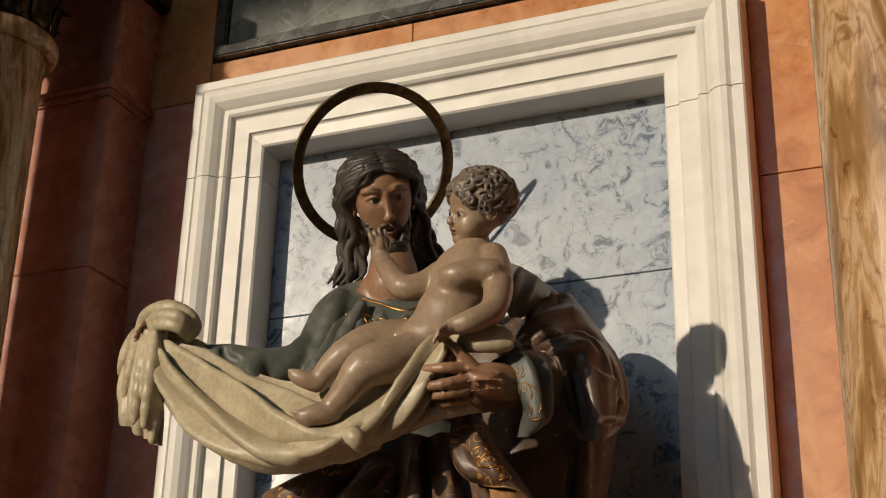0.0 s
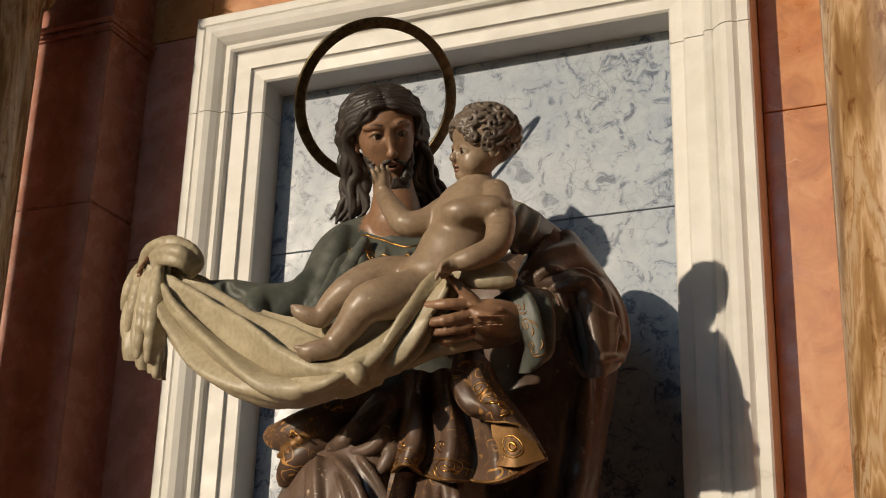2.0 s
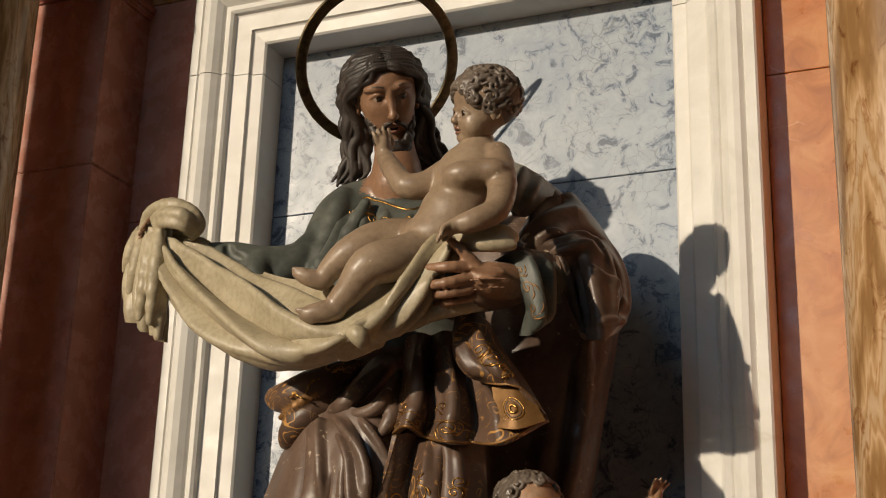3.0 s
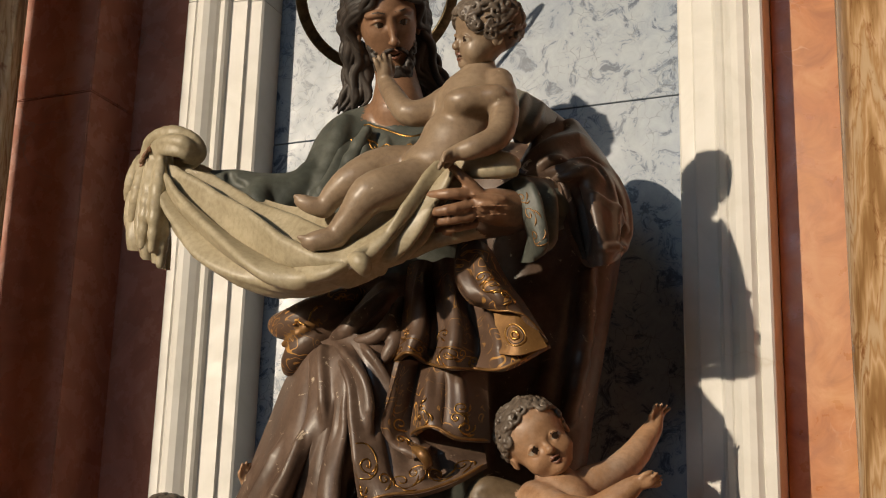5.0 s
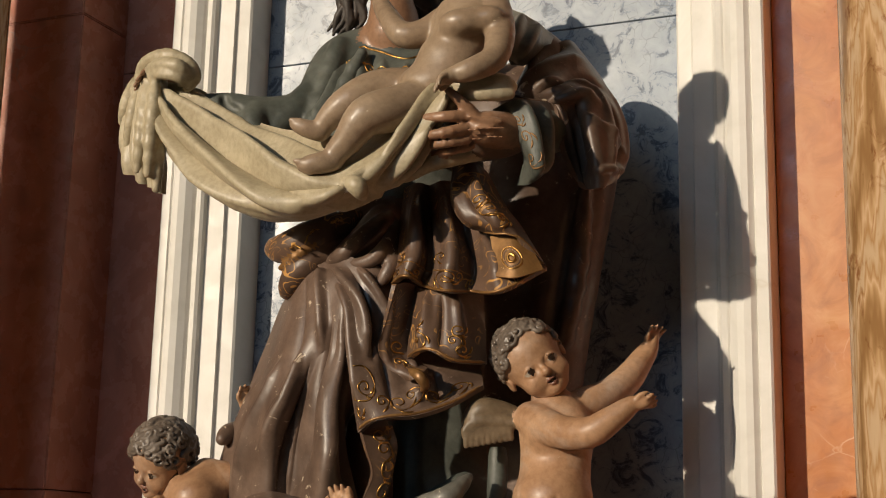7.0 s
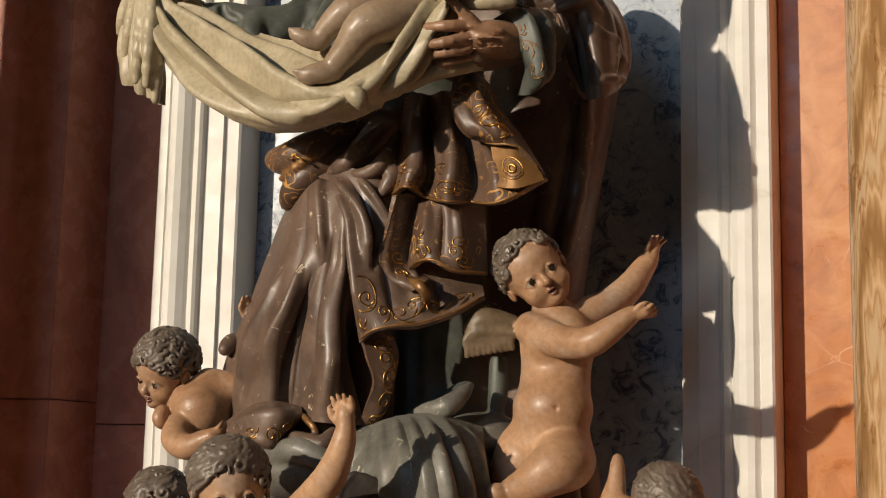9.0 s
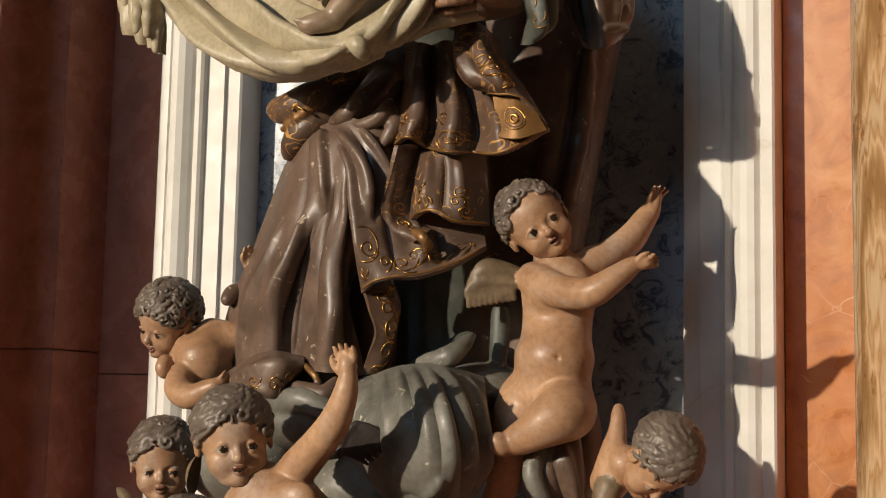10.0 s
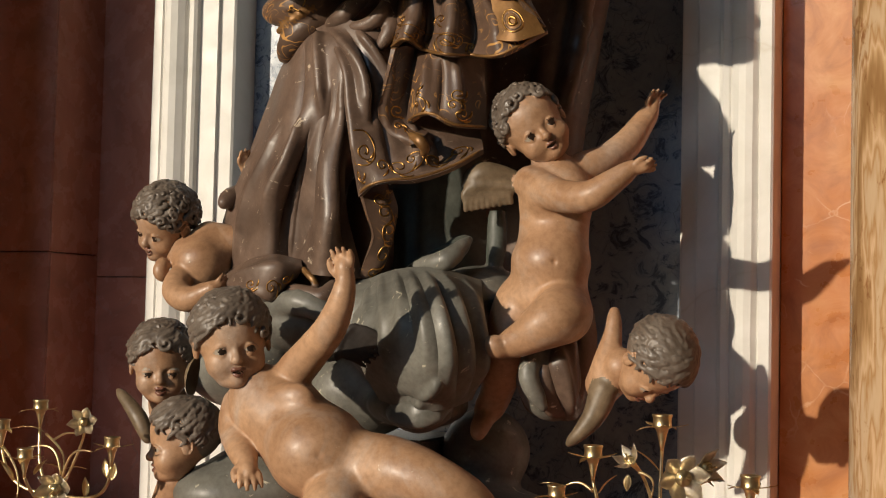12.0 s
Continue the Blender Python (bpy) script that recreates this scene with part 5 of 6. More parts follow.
def cloth():
    S = Carving((-2.62, 2.5, 2.3), (-1.0, 3.2, 3.12), 0.0055)
    # knot above the fist
    for row in (((-2.118, 2.900, 2.820, 0.014), (-2.083, 2.880, 2.851, 0.017), (-2.007, 2.860, 2.855, 0.018), (-1.949, 2.870, 2.831, 0.016), (-1.937, 2.890, 2.799, 0.015), (-1.965, 2.900, 2.775, 0.012)), ((-2.095, 2.880, 2.808, 0.012), (-2.028, 2.850, 2.824, 0.017), (-1.960, 2.840, 2.813, 0.018), (-1.941, 2.870, 2.790, 0.012)),
                ((-2.071, 2.870, 2.808, 0.012), (-2.001, 2.840, 2.796, 0.013), (-1.958, 2.850, 2.785, 0.013), (-1.956, 2.880, 2.773, 0.0090)), ((-2.077, 2.890, 2.860, 0.018), (-2.008, 2.870, 2.838, 0.024), (-1.968, 2.880, 2.812, 0.021), (-1.988, 2.900, 2.793, 0.015))):
        S.chain(M_CREAM, 0.006, *row)
    # hanging tail with flutes
    S.chain(M_CREAM, 0.010, (-2.112, 2.900, 2.807, 0.014), (-2.112, 2.880, 2.714, 0.020), (-2.140, 2.900, 2.638, 0.012))
    S.chain(M_CREAM, 0.010, (-2.069, 2.870, 2.792, 0.014), (-2.061, 2.850, 2.666, 0.019), (-2.081, 2.870, 2.556, 0.012))
    S.chain(M_CREAM, 0.010, (-2.037, 2.860, 2.785, 0.014), (-2.025, 2.840, 2.653, 0.019), (-2.041, 2.860, 2.540, 0.012))
    S.chain(M_CREAM, 0.010, (-2.037, 2.890, 2.795, 0.014), (-2.021, 2.870, 2.641, 0.019), (-2.033, 2.890, 2.506, 0.012))
    S.chain(M_CREAM, 0.010, (-2.152, 2.930, 2.822, 0.014), (-2.154, 2.910, 2.759, 0.020), (-2.183, 2.930, 2.713, 0.012))
    S.sheet(M_CREAM, [[(-2.130, 2.900, 2.809), (-2.069, 2.870, 2.792), (-2.039, 2.900, 2.783)], [(-2.160, 2.920, 2.724), (-2.066, 2.860, 2.680), (-2.033, 2.910, 2.677)], [(-2.172, 2.920, 2.639), (-2.069, 2.870, 2.570), (-2.035, 2.920, 2.581)], [(-2.160, 2.930, 2.579), (-2.069, 2.890, 2.523), (-2.042, 2.930, 2.502)]], 40, 36, 0.012, (3.3, 0.012, 0.3))
    # the swag
    S.sheet(M_CREAM, [[(-2.091, 2.900, 2.808), (-2.001, 2.950, 2.786), (-1.844, 2.960, 2.696), (-1.650, 2.920, 2.615), (-1.487, 2.880, 2.584), (-1.359, 2.860, 2.615), (-1.283, 2.850, 2.667), (-1.201, 2.860, 2.697)],
                      [(-2.067, 2.870, 2.776), (-1.966, 2.870, 2.696), (-1.787, 2.840, 2.587), (-1.566, 2.780, 2.501), (-1.412, 2.770, 2.484), (-1.305, 2.780, 2.538), (-1.238, 2.800, 2.619), (-1.171, 2.840, 2.680)],
                      [(-2.047, 2.860, 2.752), (-1.955, 2.840, 2.618), (-1.763, 2.790, 2.483), (-1.545, 2.740, 2.407), (-1.392, 2.750, 2.424), (-1.297, 2.780, 2.510), (-1.235, 2.810, 2.594), (-1.161, 2.850, 2.673)],
                      [(-2.045, 2.880, 2.730), (-1.985, 2.880, 2.585), (-1.809, 2.860, 2.447), (-1.605, 2.840, 2.381), (-1.424, 2.830, 2.416), (-1.313, 2.840, 2.488), (-1.240, 2.840, 2.573), (-1.154, 2.870, 2.669)]], 240, 110, 0.012, (0, 0.0, 0.0), None,
            ((0.03, 0.10, 0.55, 0.30, 0.07, 0.035), (0.02, 0.25, 0.55, 0.62, 0.09, 0.045), (0.02, 0.45, 0.50, 0.88, 0.09, 0.045), (0.02, 0.70, 0.42, 1.0, 0.08, 0.035), (0.10, 0.05, 0.62, 0.10, 0.06, 0.03),
             (0.05, 0.18, 0.50, 0.46, 0.06, -0.03), (0.05, 0.36, 0.50, 0.76, 0.07, -0.035), (0.05, 0.58, 0.45, 0.96, 0.06, -0.03), (0.96, 0.35, 0.60, 0.90, 0.09, 0.05), (0.96, 0.10, 0.66, 0.45, 0.07, 0.035),
             (0.98, 0.62, 0.66, 1.0, 0.07, 0.04), (0.95, 0.25, 0.66, 0.66, 0.06, -0.03), (0.60, 0.50, 0.42, 0.72, 0.06, 0.03), (0.64, 0.98, 0.50, 0.80, 0.06, 0.035), (0.24, 0.25, 0.42, 0.50, 0.05, 0.03),
             (0.10, 0.30, 0.40, 0.40, 0.04, 0.025), (0.12, 0.55, 0.40, 0.72, 0.04, 0.025), (0.16, 0.78, 0.46, 0.94, 0.05, 0.03), (0.82, 0.55, 0.62, 0.80, 0.05, -0.04), (0.86, 0.80, 0.60, 0.92, 0.05, 0.04), (0.30, 0.10, 0.58, 0.20, 0.05, -0.03), (0.36, 0.60, 0.60, 0.66, 0.04, -0.025)), 0.6)
    S.chain(M_CREAM, 0.01, (-1.427, 2.760, 2.443, 0.0078), (-1.382, 2.730, 2.422, 0.019), (-1.372, 2.740, 2.405, 0.014), (-1.379, 2.770, 2.399, 0.0052))
    for row in (((-1.221, 2.840, 2.671, 0.016), (-1.145, 2.830, 2.671, 0.018), (-1.083, 2.850, 2.673, 0.016), (-1.059, 2.880, 2.666, 0.011)), ((-1.192, 2.840, 2.651, 0.013), (-1.117, 2.830, 2.643, 0.016), (-1.059, 2.860, 2.643, 0.013))):
        S.chain(M_CREAM, 0.015, *row)
    return S.done("draped_cloth", "cream painted carved cloth slung from the fist under the child", "draped cloth")


def child():
    S = Carving((-2.05, 2.6, 2.40), (-0.95, 3.12, 3.22), 0.0046)
    carve_head(S, (-1.153, 2.900, 3.025), (-0.730, -0.653, -0.176), (0.226, -0.299, 0.912), 0.190, M_PALE, M_HAIR, True, 60, 11, 0.06, 1.10, 0.6, ringlets=100)
    S.chain(M_PALE, 0.03, (-1.174, 2.920, 2.957, 0.037), (-1.170, 2.920, 2.904, 0.049), smooth=1)
    S.egg((-1.186, 2.910, 2.843), (0.090, 0.075, 0.090), M_PALE, 0.025)
    S.egg((-1.222, 2.890, 2.745), (0.082, 0.078, 0.082), M_PALE, 0.03)
    S.egg((-1.260, 2.880, 2.685), (0.090, 0.08, 0.062), M_PALE, 0.03)
    S.egg((-1.176, 2.820, 2.819), (0.045, 0.03, 0.03), M_PALE, 0.03)
    S.egg((-1.112, 2.840, 2.828), (0.045, 0.03, 0.03), M_PALE, 0.03)
    S.chain(M_PALE, 0.009, (-1.115, 2.900, 2.888, 0.036), (-1.085, 2.860, 2.796, 0.034), (-1.083, 2.820, 2.721, 0.029), (-1.119, 2.780, 2.684, 0.025), (-1.163, 2.770, 2.672, 0.018))
    carve_hand(S, (-1.156, 2.770, 2.674), (-0.656, -0.505, -0.447), (0.078, -0.186, -0.922), 0.075, M_PALE, 0.3, 0.5)
    S.chain(M_PALE, 0.009, (-1.249, 2.930, 2.881, 0.034), (-1.295, 2.900, 2.838, 0.032), (-1.344, 2.880, 2.833, 0.029), (-1.392, 2.900, 2.889, 0.025), (-1.429, 2.920, 2.944, 0.019))
    carve_hand(S, (-1.426, 2.920, 2.941), (0.065, -0.474, 0.840), (-0.774, 0.445, 0.305), 0.08, M_PALE, 0.4, 0.2)
    S.chain(M_PALE, 0.009, (-1.306, 2.900, 2.693, 0.053), (-1.392, 2.860, 2.690, 0.048), (-1.446, 2.820, 2.654, 0.041), (-1.492, 2.810, 2.621, 0.029), (-1.525, 2.810, 2.584, 0.020))
    S.chain(M_PALE, 0.01, (-1.518, 2.810, 2.581, 0.019), (-1.548, 2.790, 2.589, 0.018), (-1.574, 2.780, 2.600, 0.013))
    S.chain(M_PALE, 0.009, (-1.272, 2.860, 2.648, 0.054), (-1.322, 2.780, 2.608, 0.051), (-1.367, 2.740, 2.583, 0.044), (-1.412, 2.740, 2.530, 0.032), (-1.453, 2.740, 2.493, 0.023))
    S.chain(M_PALE, 0.01, (-1.444, 2.740, 2.485, 0.023), (-1.481, 2.720, 2.477, 0.021), (-1.509, 2.710, 2.472, 0.014))
    S.chain(M_PALE, 0.002, (-1.501, 2.700, 2.478, 0.0069), (-1.521, 2.695, 2.481, 0.0058))
    S.chain(M_PALE, 0.002, (-1.499, 2.704, 2.472, 0.0069), (-1.516, 2.699, 2.475, 0.0058))
    S.chain(M_PALE, 0.002, (-1.496, 2.708, 2.467, 0.0069), (-1.512, 2.703, 2.469, 0.0058))
    S.chain(M_PALE, 0.002, (-1.493, 2.712, 2.461, 0.0069), (-1.508, 2.707, 2.463, 0.0058))
    S.chain(M_PALE, 0.002, (-1.491, 2.716, 2.455, 0.0069), (-1.504, 2.711, 2.458, 0.0058))
    S.chain(M_PALE, 0.002, (-1.556, 2.775, 2.604, 0.0072), (-1.580, 2.770, 2.608, 0.0060))
    S.chain(M_PALE, 0.002, (-1.553, 2.779, 2.598, 0.0072), (-1.575, 2.774, 2.600, 0.0060))
    S.chain(M_PALE, 0.002, (-1.550, 2.783, 2.592, 0.0072), (-1.571, 2.778, 2.592, 0.0060))
    S.chain(M_PALE, 0.002, (-1.548, 2.787, 2.586, 0.0072), (-1.566, 2.782, 2.584, 0.0060))
    return S.done("child_statue", "pale painted wooden child statue with curly brown hair", "statue")


def standing_cherub():
    S = Carving((-1.52, 2.78, 1.20), (-0.72, 3.56, 2.30), 0.0046)
    carve_head(S, (-1.090, 3.120, 2.062), (0.46, -0.88, -0.09), (-0.514, -0.347, 0.766), 0.200, M_SKIN, M_HAIR, True, 90, 21, 0.05, 0.78, 0.5, ringlets=40)
    S.chain(M_SKIN, 0.03, (-1.059, 3.150, 1.986, 0.041), (-1.037, 3.150, 1.938, 0.057), smooth=1)
    S.egg((-1.036, 3.150, 1.891), (0.092, 0.08, 0.085), M_SKIN, 0.03)
    S.egg((-1.041, 3.150, 1.810), (0.084, 0.074, 0.084), M_SKIN, 0.03)
    S.egg((-1.037, 3.120, 1.734), (0.095, 0.088, 0.084), M_SKIN, 0.03)
    S.egg((-1.056, 3.140, 1.654), (0.104, 0.088, 0.074), M_SKIN, 0.03)
    S.egg((-1.003, 3.030, 1.733), (0.005, 0.018, 0.005), M_SKIN, 0.008, cut=True)
    S.egg((-1.047, 3.080, 1.885), (0.04, 0.03, 0.03), M_SKIN, 0.03)
    S.chain(M_SKIN, 0.010, (-1.089, 3.110, 1.925, 0.039), (-1.003, 3.050, 1.888, 0.037), (-0.916, 3.010, 1.879, 0.033), (-0.864, 3.010, 1.908, 0.027), (-0.818, 3.020, 1.942, 0.019))
    carve_hand(S, (-0.818, 3.020, 1.942), (0.946, 0.142, 0.089), (-0.136, 0.502, 0.761), 0.064, M_SKIN, 0.4, 0.35, -1)
    S.chain(M_SKIN, 0.010, (-0.986, 3.190, 1.961, 0.041), (-0.942, 3.230, 1.985, 0.036), (-0.903, 3.290, 2.033, 0.034), (-0.882, 3.340, 2.085, 0.027), (-0.863, 3.360, 2.121, 0.020))
    carve_hand(S, (-0.863, 3.360, 2.118), (0.277, -0.074, 0.940), (0.729, -0.425, -0.089), 0.07, M_SKIN, 0.5, 0.45, 1)
    S.chain(M_SKIN, 0.026, (-1.120, 3.140, 1.633, 0.060), (-1.129, 3.110, 1.552, 0.052), (-1.156, 3.130, 1.477, 0.038), (-1.191, 3.170, 1.407, 0.029), (-1.215, 3.170, 1.365, 0.022))
    S.chain(M_SKIN, 0.012, (-1.208, 3.160, 1.366, 0.022), (-1.211, 3.130, 1.340, 0.019), (-1.214, 3.120, 1.320, 0.012))
    S.chain(M_SKIN, 0.026, (-0.997, 3.110, 1.615, 0.063), (-0.984, 3.030, 1.608, 0.055), (-1.015, 3.000, 1.584, 0.041), (-1.061, 3.000, 1.555, 0.028), (-1.102, 3.000, 1.538, 0.021))
    S.chain(M_SKIN, 0.012, (-1.102, 3.000, 1.538, 0.021), (-1.115, 2.980, 1.530, 0.019), (-1.123, 2.970, 1.545, 0.016))
    S.chain(M_WING, 0.012, (-1.128, 3.14, 1.931, 0.0179), (-1.173, 3.12, 1.942, 0.0239), (-1.209, 3.1, 1.943, 0.0268), (-1.237, 3.1, 1.919, 0.0224))
    carve_wing(S, (-1.125, 3.12, 1.911), (-1.233, 3.075, 1.909), (-0.006, 0.004, -0.058), 9, 0.0095, M_WING)
    return S.done("cherub_statue", "painted wooden cherub standing with both arms stretched out", "statue", "cherubs round the saint")


def reclining_cherub():
    S = Carving((-2.22, 2.3, 1.0), (-1.0, 3.12, 1.84), 0.0048)
    carve_head(S, (-1.647, 2.700, 1.541), (0.597, -0.786, -0.082), (-0.094, -0.095, 0.981), 0.216, M_SKIN, M_HAIR, True, 130, 31, 0.06, 1.18, 0.8, ringlets=10)
    S.chain(M_SKIN, 0.03, (-1.604, 2.720, 1.447, 0.046), (-1.578, 2.740, 1.416, 0.062), smooth=1)
    S.egg((-1.556, 2.740, 1.391), (0.105, 0.085, 0.09), M_SKIN, 0.03)
    S.egg((-1.491, 2.730, 1.339), (0.102, 0.09, 0.092), M_SKIN, 0.03)
    S.egg((-1.422, 2.700, 1.302), (0.112, 0.108, 0.105), M_SKIN, 0.03)
    S.egg((-1.344, 2.720, 1.250), (0.102, 0.093, 0.084), M_SKIN, 0.03)
    S.egg((-1.368, 2.592, 1.306), (0.006, 0.018, 0.005), M_SKIN, 0.008, cut=True)
    S.egg((-1.469, 2.672, 1.423), (0.045, 0.02, 0.028), M_SKIN, 0.03)
    S.egg((-1.557, 2.685, 1.372), (0.045, 0.02, 0.028), M_SKIN, 0.03)
    S.chain(M_SKIN, 0.010, (-1.644, 2.740, 1.394, 0.040), (-1.645, 2.720, 1.338, 0.033), (-1.594, 2.670, 1.294, 0.028), (-1.558, 2.640, 1.272, 0.019))
    carve_hand(S, (-1.567, 2.645, 1.276), (0.513, -0.572, -0.474), (-0.261, 0.441, -0.859), 0.085, M_SKIN, 0.4, 0.5)
    S.chain(M_SKIN, 0.010, (-1.515, 2.740, 1.462, 0.042), (-1.456, 2.720, 1.515, 0.037), (-1.388, 2.680, 1.572, 0.033), (-1.352, 2.660, 1.633, 0.025), (-1.344, 2.660, 1.676, 0.018))
    carve_hand(S, (-1.344, 2.660, 1.672), (-0.079, -0.066, 0.970), (-0.131, -0.850, -0.017), 0.085, M_SKIN, 0.45, 0.35)
    S.chain(M_SKIN, 0.026, (-1.311, 2.720, 1.276, 0.070), (-1.204, 2.690, 1.268, 0.060), (-1.113, 2.690, 1.239, 0.049), (-1.048, 2.720, 1.205, 0.035))
    S.chain(M_SKIN, 0.026, (-1.354, 2.700, 1.209, 0.064), (-1.339, 2.620, 1.195, 0.056), (-1.378, 2.620, 1.151, 0.042))
    carve_wing(S, (-1.448, 2.83, 1.501), (-1.409, 2.84, 1.577), (0.090, 0.050, -0.042), 7, 0.0065, M_DARKHAIR)
    return S.done("cherub_statue", "painted wooden cherub reclining with one arm raised", "statue", "cherubs round the saint")


def peeping_cherub():
    S = Carving((-2.40, 2.75, 1.55), (-1.80, 3.35, 2.15), 0.0044)
    carve_head(S, (-2.058, 3.030, 1.832), (-0.296, -0.846, -0.435), (0.159, -0.324, 0.899), 0.190, M_SKIN, M_HAIR, True, 60, 41, 0.06, 1.08, 0.6, ringlets=100)
    S.chain(M_SKIN, 0.03, (-2.017, 3.050, 1.755, 0.041), (-1.983, 3.060, 1.734, 0.057), smooth=1)
    S.egg((-1.957, 3.060, 1.727), (0.075, 0.08, 0.075), M_SKIN, 0.03)
    S.chain(M_SKIN, 0.03, (-1.955, 3.080, 1.794, 0.041), (-1.899, 3.100, 1.780, 0.046), smooth=1)
    S.chain(M_SKIN, 0.010, (-1.985, 3.000, 1.688, 0.032), (-1.970, 2.960, 1.651, 0.033), (-1.912, 2.930, 1.630, 0.029), (-1.841, 2.920, 1.656, 0.021))
    carve_hand(S, (-1.846, 2.920, 1.656), (0.787, 0.252, 0.447), (-0.369, 0.583, 0.611), 0.06, M_SKIN)
    S.chain(M_SKIN, 0.01, (-2.040, 3.000, 1.719, 0.018), (-2.041, 2.990, 1.699, 0.014), (-2.036, 3.000, 1.687, 0.012))
    carve_hand(S, (-1.879, 3.120, 1.973), (0.050, -0.083, 0.945), (0.788, -0.339, -0.071), 0.06, M_SKIN, 0.4, 0.4)
    S.chain(M_BROWN, 0.01, (-1.907, 3.07, 1.881, 0.0164), (-1.905, 3.1, 1.898, 0.0238), (-1.893, 3.14, 1.91, 0.024), smooth=2)
    return S.done("cherub_statue", "painted wooden cherub leaning out beside the brown mantle", "statue", "cherubs round the saint")


def cherub_head_a():
    S = Carving((-2.35, 2.68, 1.28), (-1.85, 3.20, 1.68), 0.0044)
    carve_head(S, (-2.000, 2.950, 1.474), (0.512, -0.844, -0.145), (0.057, -0.137, 0.986), 0.200, M_SKIN, M_HAIR, True, 120, 51, 0.06, 1.15, 0.7, 75, 1.0, ringlets=12)
    S.chain(M_SKIN, 0.03, (-2.001, 2.970, 1.402, 0.044), (-1.993, 2.980, 1.360, 0.053), smooth=1)
    S.chain(M_WING, 0.02, (-1.849, 2.880, 1.480, 0.011), (-1.843, 2.860, 1.440, 0.019), (-1.803, 2.850, 1.395, 0.033), (-1.793, 2.860, 1.355, 0.025))
    S.chain(M_LIP, 0.01, (-1.790, 2.835, 1.429, 0.0095), (-1.777, 2.825, 1.397, 0.014), (-1.774, 2.830, 1.370, 0.0082))
    return S.done("cherub_statue", "painted wooden winged cherub head facing outwards", "statue", "cherubs round the saint")


def cherub_head_b():
    S = Carving((-2.30, 2.55, 1.0), (-1.78, 3.05, 1.48), 0.0044)
    carve_head(S, (-1.835, 2.800, 1.299), (-0.741, -0.639, -0.089), (0.021, 0.060, 0.990), 0.192, M_SKIN, M_HAIR, True, 130, 61, 0.055, 1.10, 0.9)
    S.chain(M_SKIN, 0.03, (-1.851, 2.820, 1.201, 0.050), (-1.867, 2.840, 1.144, 0.064), smooth=1)
    S.chain(M_WING, 0.012, (-2.062, 2.860, 1.401, 0.0072), (-2.027, 2.850, 1.376, 0.013), (-1.986, 2.840, 1.340, 0.017), (-1.958, 2.840, 1.294, 0.015))
    return S.done("cherub_statue", "painted wooden winged cherub head in profile", "statue", "cherubs round the saint")


def cherub_head_c():
    S = Carving((-1.15, 2.75, 1.15), (-0.60, 3.35, 1.72), 0.0044)
    carve_head(S, (-0.765, 3.050, 1.512), (0.242, -0.224, -0.923), (0.830, -0.350, 0.315), 0.194, M_SKIN, M_HAIR, True, 130, 71, 0.055, 1.10, 0.9)
    S.chain(M_SKIN, 0.03, (-0.848, 3.070, 1.496, 0.044), (-0.895, 3.100, 1.455, 0.045), smooth=1)
    S.chain(M_SKIN, 0.012, (-0.875, 3.100, 1.621, 0.012), (-0.875, 3.090, 1.572, 0.018), (-0.884, 3.080, 1.507, 0.029), (-0.896, 3.080, 1.455, 0.031))
    S.chain(M_WING, 0.012, (-0.884, 3.060, 1.444, 0.031), (-0.904, 3.050, 1.386, 0.023), (-0.936, 3.040, 1.343, 0.014), (-0.961, 3.040, 1.319, 0.0065))
    return S.done("cherub_statue", "painted wooden winged cherub head looking down", "statue", "cherubs round the saint")


